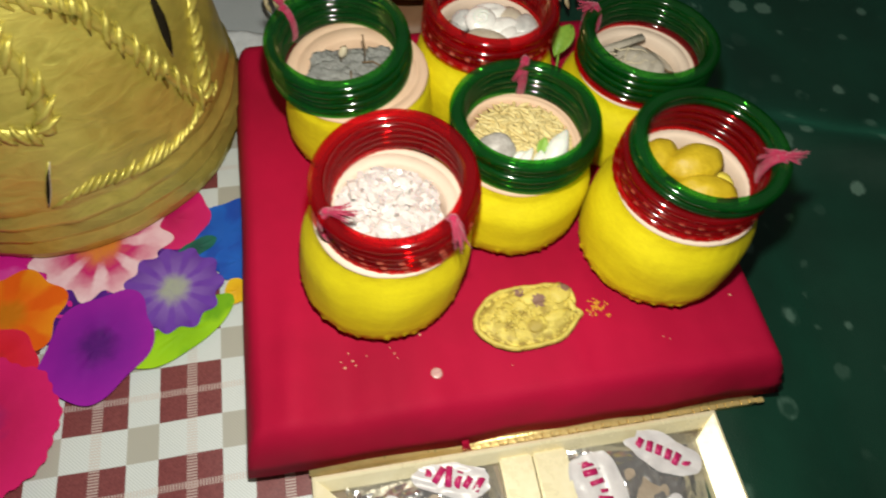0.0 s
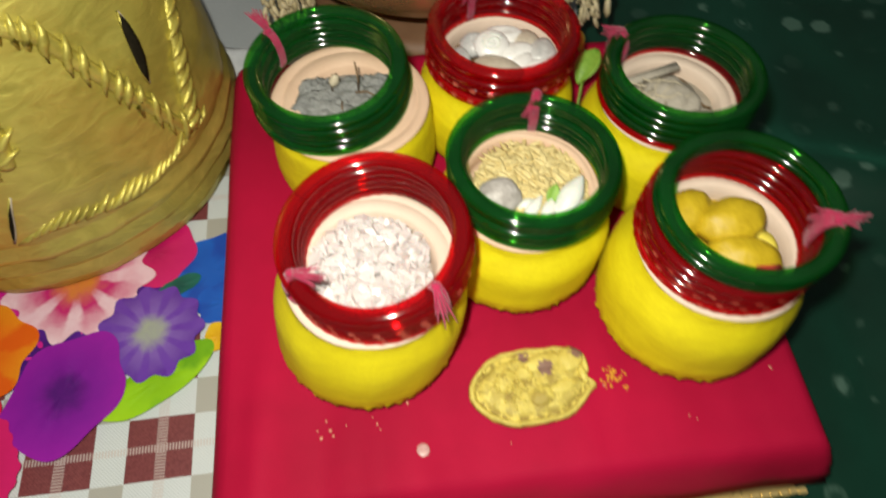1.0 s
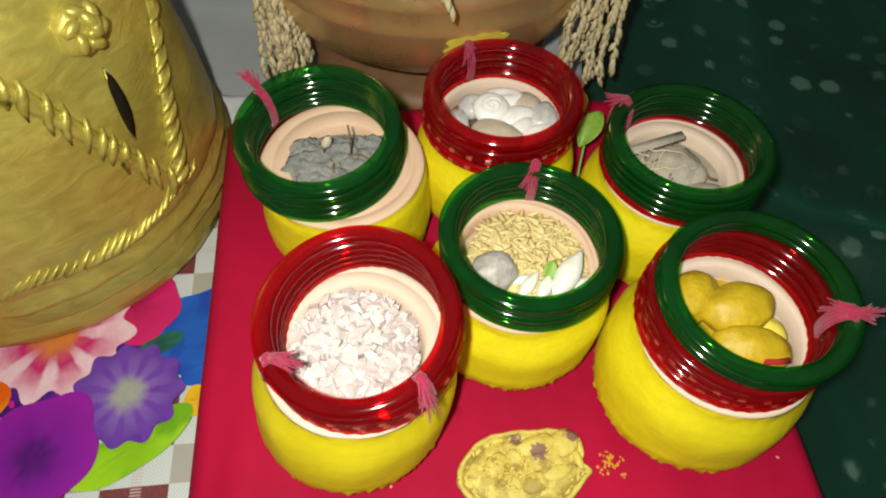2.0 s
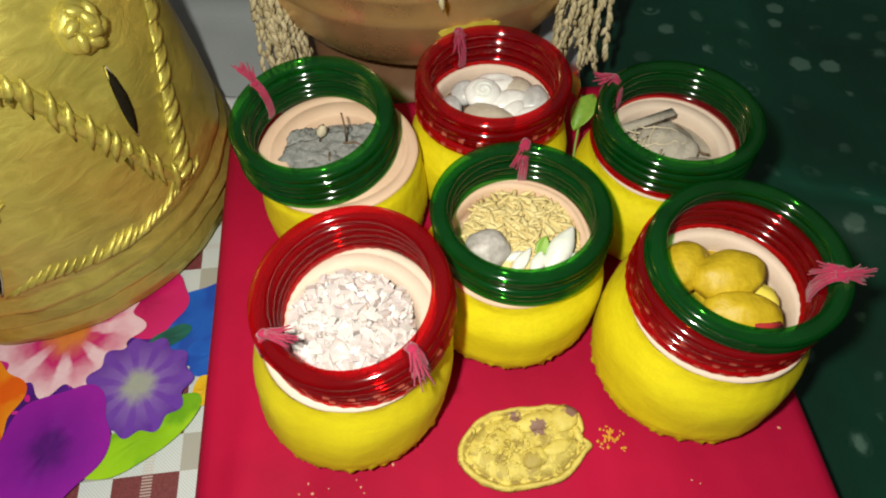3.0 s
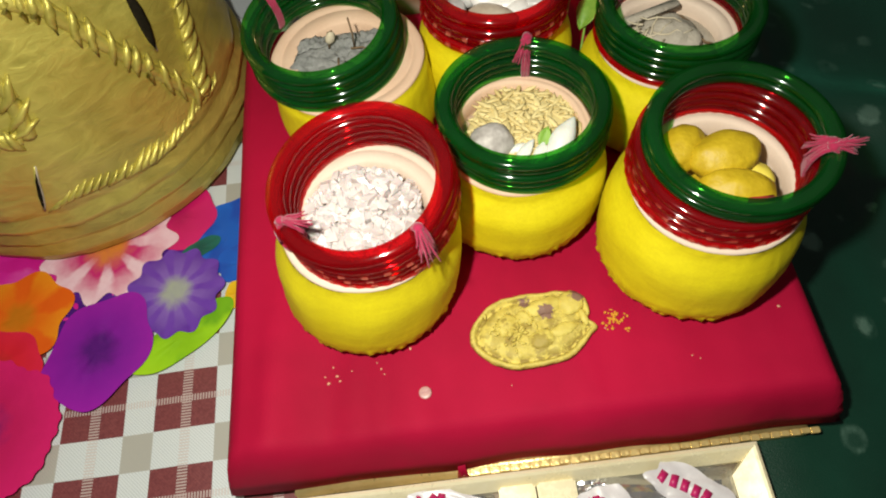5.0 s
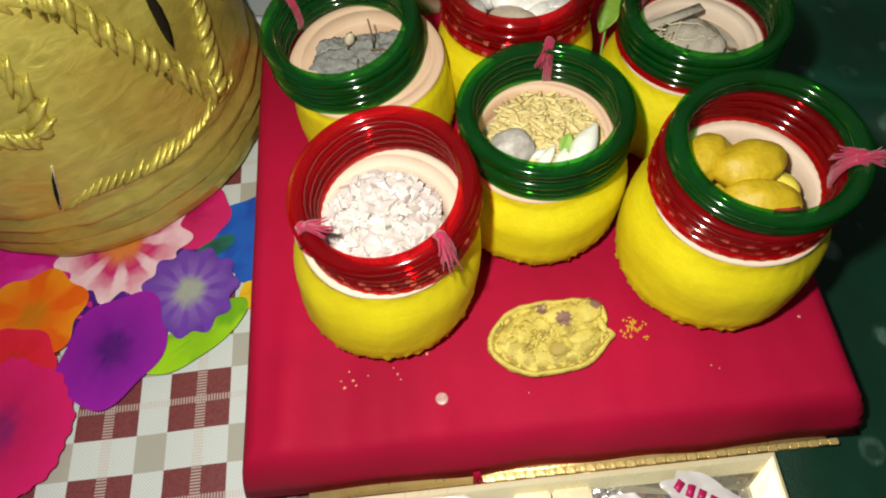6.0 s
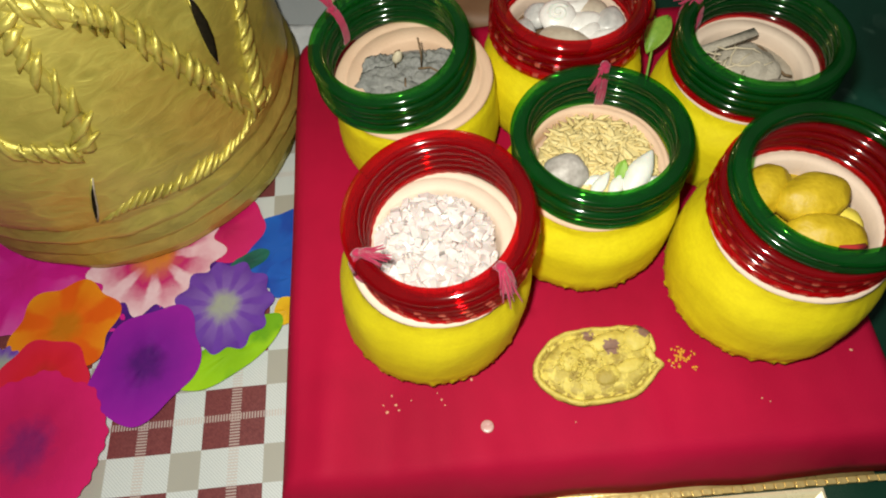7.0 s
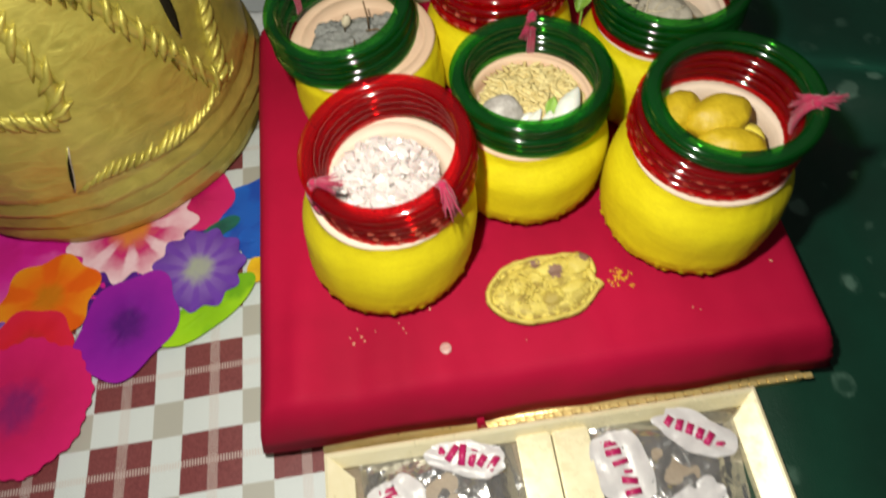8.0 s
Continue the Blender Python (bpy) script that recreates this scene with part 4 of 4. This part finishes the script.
def shell_mesh(a, b, c, seed, groove):
    bm = blob((a, b, c), 0.08, 1.6, 3, seed)
    for v in bm.verts:
        if groove and v.co.z > 0:
            v.co.z -= c * 0.35 * math.exp(-(v.co.y / (b * 0.22)) ** 2) * (1 - abs(v.co.x / a) ** 2)
        v.co.y *= 1 - 0.25 * v.co.x / a
    return bm


RBX, RBY = 0.0246, 0.3120
SHELLS = ((-0.0165, -0.0035, 0.0066, 0.0050, 80, M_SHELL_GREY, 0), (-0.0105, 0.0055, 0.0055, 0.0046, 40, M_SHELL_GREY, 1), (0.0000, 0.0090, 0.0085, 0.0055, 8, M_SHELL, 1),
          (0.0105, 0.0075, 0.0065, 0.0055, -30, M_SHELL_TAN, 0), (0.0165, 0.0030, 0.0070, 0.0056, 80, M_SHELL_GREY, 0), (0.0055, 0.0005, 0.0078, 0.0050, 20, M_SHELL, 0),
          (0.0135, -0.0075, 0.0085, 0.0050, 28, M_SHELL, 1), (-0.0010, -0.0110, 0.0095, 0.0070, 3, M_SHELL_TAN, 0), (-0.0125, -0.0115, 0.0050, 0.0038, -40, M_SHELL_GREY, 0),
          (0.0080, -0.0040, 0.0062, 0.0042, 35, M_SHELL, 0), (-0.0030, 0.0030, 0.0050, 0.0040, 0, M_SHELL_GREY, 1))
for i, (x, y, a, b, t, mt, g) in enumerate(SHELLS):
    lab = {M_SHELL: "glossy white shell", M_SHELL_TAN: "tan ribbed shell", M_SHELL_GREY: "grey-white shell"}[mt]
    ob = part("shell", shell_mesh(a * 1.22, b * 1.22, 0.0050, i, g), mt, at=pose(RBX + 1.12 * x, RBY + 1.15 * y, ZL - 0.0010 + 0.0006 * (i % 3) + (0.0024 if i == 7 else 0), 6 * math.sin(i * 2.1), 8 * math.cos(i * 1.7), t))
    tagged(ob, lab + " among others in a pot", "shell", "shells in the pot")
# dark bed added to stand for the shade in the gaps between shells
tagged(part("shell_gap_shade", lathe([(0, 0.0035), (0.017, 0.003), (0.0250, 0.0005)], 32, 0.001), M_TWIG, at=pose(RBX, RBY, FILL)), "dark bed added as the shade in the gaps between the shells", "shell bed", kind="stuff")
# round snail shell with a coil on its flat face
snail = empty("snail_shell", pose(RBX - 0.0042, RBY + 0.0012, ZL + 0.0040, 22, 0, 10), "white snail shell showing its spiral", "shell", "shells in the pot")
part("body", blob((0.0080, 0.0072, 0.0038), 0.05, 1.4, 3, 3), M_SHELL, snail)
coil = [(0.0046 * (1 - t) ** 0.8 * math.cos(12.5 * t + 0.5), 0.0040 * (1 - t) ** 0.8 * math.sin(12.5 * t + 0.5), 0.0024 + 0.0014 * t) for t in np.linspace(0, 0.96, 40)]
part("coil", tube(coil, list(np.linspace(0.0011, 0.0005, 40)), 7), M_BUD, snail, "raised white coil")

LX, LY = -0.0400, 0.2820
tagged(part("clay_bed", lathe([(0, 0.0065), (0.016, 0.006), (0.0250, 0.001)], 40, 0.0025), M_GREY, at=pose(LX, LY, FILL)), "cracked grey clay filling the pot", "clay", kind="stuff")
for i, (x, y, s) in enumerate(((-0.010, -0.004, 0.0085), (0.000, 0.004, 0.0075), (0.009, 0.000, 0.0080), (-0.002, -0.009, 0.0065), (0.012, 0.009, 0.006), (-0.014, 0.004, 0.006), (0.006, -0.011, 0.0075))):
    tagged(part("clay_lump", blob((s * 1.15, s, 0.0031), 0.6, 2.6, 4, i + 20, 0.3), M_GREY, at=pose(LX + 1.0 * x, LY + 1.0 * y, FILL + 0.0080, 0, 0, 47 * i)), "dry grey lump of clay in the pot", "clay lump", "clay lumps")
for i, pts in enumerate((((0.0050, 0.002, 0.011), (0.0055, 0.0025, 0.018), (0.0045, 0.0045, 0.0255)), ((0.004, 0.0005, 0.0125), (0.009, 0.001, 0.0128), (0.0125, 0.000, 0.0115), (0.013, -0.003, 0.0105)),
                         ((-0.006, 0.002, 0.011), (-0.0055, 0.004, 0.018), (-0.0035, 0.0045, 0.0185)), ((-0.001, -0.004, 0.0115), (-0.0005, -0.008, 0.011)))):
    tagged(part("twig", tube([(LX + a, LY + b, FILL + c) for a, b, c in pts], 0.00042, 5), M_TWIG), "thin dry twig stuck in the grey clay", "twig", "twigs in the clay pot")
tagged(part("husk", blob((0.0022, 0.0014, 0.0032), 0.2, 2, 2, 3), M_ROOT, at=pose(LX - 0.0048, LY + 0.0035, FILL + 0.0155, 0, 20, 30)), "pale husk on a twig in the clay pot", "husk")

QX, QY = 0.0970, 0.2930
tagged(part("clay_bed", lathe([(0, 0.005), (0.016, 0.0045), (0.0250, 0.001)], 40, 0.002), M_MUD, at=pose(QX, QY, FILL)), "grey-brown clay filling the pot", "clay", kind="stuff")
tagged(part("clay_lump", blob((0.0125, 0.0110, 0.0080), 0.18, 1.8, 4, 31, 0.3), M_MUD, at=pose(QX + 0.0005, QY - 0.0005, FILL + 0.0070)), "smooth grey-brown lump of clay in the pot", "clay lump")
tagged(part("clay_lump", blob((0.0090, 0.0055, 0.0048), 0.3, 2.2, 3, 33, 0.3), M_MUD, at=pose(QX + 0.010, QY - 0.0125, FILL + 0.0075, 0, 0, 12)), "smooth grey-brown lump of clay in the pot", "clay lump")
bm = box(0.026, 0.0040, 0.0022, 0.0004)
tagged(part("bark_strip", bm, M_MUD, at=pose(QX - 0.0075, QY + 0.0095, FILL + 0.0105, 0, -6, 22)), "flat grey strip of bark lying in the pot", "bark")
rnd = random.Random(12)
for i in range(16):
    a = rnd.uniform(2.2, 5.0)
    p = Vector((QX + 0.012 * math.cos(a) + rnd.uniform(-.004, .004), QY + 0.009 * math.sin(a) + rnd.uniform(-.004, .004), FILL + 0.0135))
    pts = [p]
    d = Vector((rnd.uniform(-1, 1), rnd.uniform(-1, 0.4), 0)).normalized()
    for j in range(5):
        d = (d + Vector((rnd.uniform(-.7, .7), rnd.uniform(-.7, .7), 0))).normalized()
        p = p + d * 0.0034
        q = Vector((p.x - QX, p.y - QY, 0))
        if q.length > 0.0195:
            q *= 0.0195 / q.length
        p = Vector((QX + q.x, QY + q.y, FILL + 0.0150 - 0.006 * (q.length / 0.02) ** 2 + rnd.uniform(-.0006, .0010)))
        pts.append(p)
    tagged(part("root_fibre", tube(pts, [0.00045, 0.0004, 0.0004, 0.0003, 0.0003, 0.0002], 5), M_ROOT), "pale thin root fibre on the clay", "root", "root fibres")
# thin dark tube that follows the crack round the clay lump
crack = [(QX + a, QY + b, FILL + c) for a, b, c in ((0.000, 0.0105, 0.0098), (0.006, 0.0092, 0.0100), (0.0095, 0.0050, 0.0100), (0.0115, -0.001, 0.0095), (0.0145, -0.0045, 0.0088), (0.0175, -0.0045, 0.0080))]
tagged(part("twig", tube(crack, 0.0006, 5), M_TWIG), "thin dark tube along the crack round the clay lump", "twig")

TX, TY = 0.1035, 0.2185
tagged(part("turmeric_bed", lathe([(0, 0.004), (0.018, 0.0035), (0.0250, 0.001)], 40, 0.0015), M_TURM, at=pose(TX, TY, FILL_T)), "broken turmeric pieces at the bottom of the pot", "turmeric", kind="stuff")
for i, (x, y, z, a, b, c, t, tl) in enumerate(((-0.0105, 0.0080, 0.0135, 0.0118, 0.0080, 0.0070, 62, 6), (0.0035, 0.0035, 0.0160, 0.0128, 0.0088, 0.0078, 18, 0), (0.0060, -0.0100, 0.0150, 0.0125, 0.0078, 0.0070, -6, 4), (0.0150, -0.0010, 0.0095, 0.0070, 0.0055, 0.0050, -25, 0))):
    tagged(part("turmeric_root", blob((a, b, c), 0.10, 1.9, 4, i + 40), M_TURM if i < 3 else M_TURM_CUT, at=pose(TX + x, TY + y, FILL_T + z, 5, tl, t)), "whole yellow turmeric bulb in the pot" if i < 3 else "pale cut turmeric piece in the pot", "turmeric", "turmeric bulbs")
tagged(part("red_thread", tube([(TX + 0.0075, TY - 0.0165, ZT + 0.0090), (TX + 0.012, TY - 0.0162, ZT + 0.0092), (TX + 0.016, TY - 0.0150, ZT + 0.0085)], 0.0011, 6), M_KUMKUM), "short dark red thread on the turmeric", "thread")

# ---------------------------------------------------------------- turmeric plaque, crumbs
plaque = empty("turmeric_plaque", pose(0.0425, 0.1765, TOP + 0.0012, 0, 0, 13), "oval plaque of pressed turmeric paste with worn relief and dark stains", "plaque")


def oval(a, b, k=96):
    """An oval with a shoulder, a notch and a small tab at one end."""
    out = []
    for i in range(k):
        d = 360 * i / k
        m = 1 + 0.17 * math.exp(-((d - 38) / 17) ** 2) + 0.07 * math.exp(-((d - 347) / 6) ** 2)
        m -= 0.10 * (math.exp(-((d - 1) / 5) ** 2) + math.exp(-((d - 361) / 5) ** 2)) + 0.05 * math.exp(-((d - 75) / 10) ** 2)
        out.append((a * m * math.cos(radians(d)), b * m * math.sin(radians(d)) * (1 + 0.03 * math.cos(6 * radians(d)))))
    return out


def oval_stack(levels, bm=None, wob=0.0006):
    bm = bm or bmesh.new()
    rows = []
    for a, b, z in levels:
        rows.append([bm.verts.new((x + wob * noise.noise(Vector((x * 300, y * 300, z * 500))), y + wob * noise.noise(Vector((x * 300, y * 300, 9))), z + 0.5 * wob * noise.noise(Vector((x * 200, y * 200, 4))))) for x, y in oval(a, b)])
    for p, q in zip(rows, rows[1:]):
        for i in range(96):
            bm.faces.new((p[i], p[(i + 1) % 96], q[(i + 1) % 96], q[i]))
    bm.faces.new(rows[-1])
    return bm


def plaque_mat():
    """Pressed turmeric paste: bright raised parts, shade painted olive in the hollows and brown in recesses, mauve
    stains.
    """
    m, nt, p = node_mat("turmeric_paste")
    v = coords(nt)
    f = step(nt, grain(nt, v, 150, 4), 0.35, 0.65)
    col = mixc(nt, f, (0.58, 0.46, 0.09), (0.72, 0.60, 0.14))
    s = nt.nodes.new("ShaderNodeSeparateXYZ")
    link(nt, v, s.inputs[0])
    fine = grain(nt, v, 520, 4, 0.65)
    streak = step(nt, grain(nt, v, 190, 5, 0.65, 1.2), 0.47, 0.54)
    # low parts of the relief get olive shade in their colour
    low = step(nt, val(nt, "MULTIPLY_ADD", fine, -0.0010, val(nt, "SUBTRACT", 0.0042, s.outputs[2])), 0.0, 0.0016)
    col = mixc(nt, val(nt, "MULTIPLY", val(nt, "MULTIPLY", streak, low), 0.85), col, (0.25, 0.17, 0.03))

    def mark(x, y, r, tint, strength, soft=0.0008):
        dx, dy = val(nt, "SUBTRACT", s.outputs[0], x), val(nt, "SUBTRACT", s.outputs[1], y)
        d = val(nt, "SQRT", val(nt, "ADD", val(nt, "MULTIPLY", dx, dx), val(nt, "MULTIPLY", dy, dy)))
        d = val(nt, "MULTIPLY_ADD", val(nt, "SUBTRACT", fine, 0.5), 0.0085, d)
        k = val(nt, "SUBTRACT", 1.0, step(nt, d, r - soft, r))
        return mixc(nt, val(nt, "MULTIPLY", k, strength), col, tint)

    # brown patches paint the shade of the relief's recesses
    for x, y, r in ((0.0022, -0.0064, 0.0042), (-0.0095, -0.0036, 0.0023), (-0.0105, 0.0045, 0.0016), (-0.0068, 0.0022, 0.0015), (0.0085, 0.0012, 0.0026), (-0.0020, 0.0010, 0.0020)):
        col = mark(x, y, r, (0.27, 0.18, 0.03), 0.65)
    for x, y, r in ((-0.0008, 0.0118, 0.0024), (0.0072, 0.0062, 0.0032), (0.0212, 0.0105, 0.0036)):
        col = mark(x, y, r, (0.22, 0.11, 0.11), 0.92, 0.0005)
    link(nt, col, p.inputs["Base Color"])
    p.inputs["Roughness"].default_value = 0.6
    bump(nt, p, val(nt, "ADD", f, fine), 0.4, 0.001)
    return m


M_PASTE = plaque_mat()
bm = oval_stack([(0.0240, 0.0150, 0.0002), (0.0251, 0.0161, 0.0016), (0.0246, 0.0157, 0.0030), (0.0236, 0.0148, 0.0035), (0.0229, 0.0141, 0.0030), (0.0222, 0.0134, 0.0013), (0.0214, 0.0126, 0.0012), (0.0206, 0.0118, 0.0026), (0.0180, 0.0095, 0.0030)], None, 0.0004)
part("base", bm, M_PASTE, plaque)
bm = bmesh.new()
rnd = random.Random(77)
# raised figures: two smooth shoulders, a face with fine features, folds beside it
for i, (x, y, a, b, c, t) in enumerate(((0.0070, 0.0085, 0.0100, 0.0048, 0.0040, 6), (0.0180, 0.0080, 0.0066, 0.0066, 0.0050, 20), (-0.0095, 0.0030, 0.0064, 0.0054, 0.0040, 30), (0.0030, -0.0050, 0.0066, 0.0052, 0.0034, 15),
                                        (0.0125, -0.0025, 0.0070, 0.0036, 0.0032, 12), (-0.0020, 0.0050, 0.0040, 0.0050, 0.0034, 40), (0.0215, 0.0010, 0.0020, 0.0046, 0.0032, 10))):
    blob((a * 0.85, b * 0.8, c * 0.55), 0.22, 2.4, 3, 60 + i, 0.4, bm, pose(x, y, 0.0026, 0, 0, t))
for i in range(46):
    x, y = rnd.gauss(-0.0080, 0.0046), rnd.gauss(0.0010, 0.0038)
    blob((rnd.uniform(.0006, .0020), rnd.uniform(.0004, .0008), 0.0008), 0.3, 2, 1, i, 0.0, bm, pose(x, y, 0.0041 - 0.06 * abs(y), 0, 0, rnd.uniform(0, 180)))
part("relief", bm, M_PASTE, plaque, "raised worn figure")
rnd = random.Random(3)
for i in range(44):
    x, y = rnd.gauss(0.0760, 0.0026), rnd.gauss(0.1835, 0.0022)
    tagged(part("powder_crumb", blob((rnd.uniform(.0003, .0010), rnd.uniform(.0003, .0008), 0.0003), 0.4, 3, 1, i), M_TPOWDER, at=pose(x, y, cloth_z(x, y) + 0.0014, 0, 0, 40 * i)), "orange turmeric powder crumb on the red cloth", "crumb", "crumbs on the cloth")
for i, (x, y, s) in enumerate(((-0.0350, 0.1550, 0.0008), (-0.0382, 0.1520, 0.0009), (-0.0372, 0.1585, 0.0006), (-0.0400, 0.1545, 0.0005), (-0.0335, 0.1530, 0.0006), (-0.0170, 0.1580, 0.0006), (-0.0190, 0.1605, 0.0004),
                               (-0.0155, 0.1560, 0.0004), (-0.0290, 0.1570, 0.0004), (0.0350, 0.1540, 0.0004), (0.0720, 0.1790, 0.0006), (0.1050, 0.1690, 0.0005), (0.1080, 0.1680, 0.0004), (-0.0060, 0.1668, 0.0008), (0.1410, 0.1910, 0.0008))):
    tagged(part("crumb", blob((s, s * 0.7, s * 0.6), 0.4, 2, 1, i), M_SPECK, at=pose(x, y, cloth_z(x, y) + 0.0014, 0, 0, 50 * i)), "pale crumb fallen on the red cloth", "crumb", "crumbs on the cloth")
bm = lathe([(0.0, 0.0004), (0.0008, 0.0003), (0.0021, 0.0006), (0.0025, 0.0003), (0.0025, 0.0)], 24)
tagged(part("sequin", bm, M_SEQUIN, at=pose(0.0015, 0.1490, cloth_z(0.0015, 0.149) + 0.0013)), "round pale sequin lying on the red cloth", "sequin")

tagged(part("paint_flake", blob((0.0046, 0.0018, 0.0008), 0.5, 2.5, 2, 9), M_KUMKUM, at=pose(0.0360, 0.2110, cloth_z(0.0360, 0.2110) + 0.0012, 0, 0, 6)), "dull maroon flake at the foot of the grain pot", "flake")
# ---------------------------------------------------------------- copper pot, paddy ears, leaf sprig behind
KX, KY = -0.020, 0.456
# added disc that fills the dark brown area below the copper pot
stand = tagged(part("dark_pot_disc", lathe([(0.0, 0.0), (0.074, 0.0), (0.076, 0.004), (0.074, 0.010), (0.068, 0.014), (0.0, 0.015)], 64, 0.0008), M_WOOD, at=pose(KX, KY, 0.0060)), "dark brown disc added under the copper pot", "stand")
copper_pot = empty("copper_pot", pose(KX, KY, 0.0205), "round burnished copper water pot with turmeric and kumkum marks", "pot")
prof = [(0.0, 0.002), (0.050, 0.0), (0.053, 0.003), (0.054, 0.008), (0.072, 0.016), (0.090, 0.029), (0.100, 0.042), (0.1050, 0.054), (0.1075, 0.064), (0.1082, 0.0665), (0.1075, 0.069), (0.1080, 0.078), (0.1088, 0.0805), (0.1078, 0.083), (0.104, 0.100), (0.096, 0.118), (0.080, 0.136), (0.060, 0.150),
        (0.050, 0.160), (0.050, 0.172), (0.062, 0.184), (0.064, 0.187), (0.061, 0.188), (0.046, 0.176), (0.044, 0.160), (0.0, 0.150)]
prof = [(r * 0.94, z) for r, z in prof]
part("body", lathe(prof, 110, 0.0006), M_COPPER, copper_pot)


def copper_r(z):
    zs, rs = [p[1] for p in prof[3:18]], [p[0] for p in prof[3:18]]
    return float(np.interp(z, zs, rs))


def smear(deg, z, w, h, mat, name, label, out):
    """A dab of paste that follows the pot's belly."""
    def at(s, t):
        a, b = 2 * s - 1, 2 * t - 1
        k = 1 - 0.25 * noise.noise(Vector((a * 2, b * 2, deg)))
        a, b = a * math.sqrt(1 - b * b / 2) * k, b * math.sqrt(1 - (2 * s - 1) ** 2 / 2) * k
        zz = z + b * h
        r = copper_r(zz) + out
        th = radians(deg) + a * w / r
        return (r * math.cos(th), r * math.sin(th), zz)
    part(name, sheet(14, 12, at), mat, copper_pot, label)


smear(-71, 0.058, 0.016, 0.0090, M_TURM_CUT, "turmeric_mark", "dab of yellow turmeric", 0.0010)
smear(-71, 0.051, 0.008, 0.0045, M_KUMKUM, "kumkum_mark", "dab of red kumkum", 0.0018)


def ear_bundle(x, y, z, L, n, seed, lean, label, mat):
    """Hanging paddy ears: bent stalks, each with overlapping grains."""
    rnd = random.Random(seed)
    ob = empty("paddy_ear_bundle", pose(x, y, z), label, "paddy ears", "paddy ears hung on the copper pot")
    for i in range(n):
        stalk, grains = bmesh.new(), bmesh.new()
        ox, oy = rnd.uniform(-0.012, 0.012), rnd.uniform(-0.010, 0.010)
        pts = []
        l = L * rnd.uniform(0.75, 1.0)
        sway = rnd.uniform(-0.010, 0.010)
        for k in range(7):
            t = k / 6
            pts.append(Vector((ox * (1 - 0.3 * t) + sway * t * t + lean[0] * t, oy + lean[1] * t, -l * t)))
        tube(pts, 0.0004, 4, stalk)
        for j in range(18):
            t = 0.12 + 0.88 * j / 17
            k = min(5, int(t * 6))
            c = pts[k].lerp(pts[k + 1], t * 6 - k)
            d = Vector((rnd.uniform(-.55, .55), rnd.uniform(-.55, .4), -1)).normalized()
            spindle(grains, c + Vector((d.x * 0.0025, d.y * 0.0025, 0)), rnd.uniform(0.0075, 0.0098), 0.0018, Vector((1, 0, 0)).rotation_difference(d).to_matrix())
        ear = part("ear", stalk, M_ROOT, ob, "dry paddy ear")
        part("grain", grains, mat, ear, "dry straw-coloured paddy grain")["kind"] = "stuff"


ear_bundle(-0.092, 0.388, 0.120, 0.094, 26, 21, (0.004, -0.006), "bundle of dry paddy ears hanging beside the copper pot", M_EAR)
ear_bundle(0.070, 0.392, 0.112, 0.078, 16, 22, (-0.004, -0.006), "pale bundle of dry paddy ears hanging beside the copper pot", M_EAR)
ear_bundle(-0.013, 0.345, 0.142, 0.034, 2, 23, (0.0, 0.0), "short paddy ears hanging before the copper pot", M_EAR)

sprig = empty("leaf_sprig", pose(0.0645, 0.3135, TOP + 0.013), "green leaf sprig between the pots", "leaf sprig")
part("stem", tube([(0.004, 0.030, 0.012), (0.003, 0.016, 0.010), (0.001, 0.004, 0.004), (0.000, -0.010, -0.012), (-0.001, -0.020, -0.020)], [0.0005, 0.0006, 0.0006, 0.0006, 0.0005], 6), M_LEAF, sprig, "thin green stem")
for x, y, z, L, w, t, tl in ((0.000, 0.010, 0.008, 0.020, 0.011, 60, -20), (0.005, 0.002, 0.002, 0.016, 0.009, 15, 10), (-0.001, -0.010, -0.010, 0.018, 0.009, -110, 25), (0.001, 0.026, 0.013, 0.014, 0.007, 110, -10)):
    bm = sheet(10, 6, lambda s, q: ((s) * L, (q - 0.5) * w * math.sin(math.pi * min(1, s * 0.95 + 0.03)) ** 0.8, 0.0020 * (2 * q - 1) ** 2 + 0.003 * math.sin(3 * s)))
    part("leaf", thicken(bm, 0.0003), M_LEAF, sprig, "bright green leaf", at=pose(x, y, z, 0, tl, t))

# grey-white cloth behind, with a scalloped lace edge
def back_cloth_at(s, t):
    x, y = -0.42 + 0.50 * s, 0.372 + 0.42 * t
    sc = 0.006 * abs(math.sin(s * 78)) * max(0, 1 - t * 12)
    return (x, y - sc, 0.0035 + 0.0025 * noise.noise(Vector((x * 20, y * 14, 2))) + 0.005 * math.exp(-((y - 0.475) / 0.012) ** 2))


M_BACK = surface("grey_white_cloth", (0.40, 0.44, 0.47), (0.52, 0.55, 0.58), 0.7, big=14, fine=900, relief=0.3)
back_cloth = tagged(part("back_cloth", thicken(sheet(150, 50, back_cloth_at), 0.0006), M_BACK), "pale grey cloth spread behind the pots with a lace edge", "cloth")


def lace_at(s, t):
    x, y = -0.160 + 0.085 * s, 0.352 + 0.03 * t
    sc = 0.006 * abs(math.sin(s * 14)) * (1 - t)
    return (x, y - sc, 0.0045 + 0.002 * noise.noise(Vector((x * 80, y * 80, 2))) + 0.006 * t)


part("lace_edge", thicken(sheet(60, 12, lace_at), 0.0006), M_LACE, back_cloth, "scalloped white lace edge")
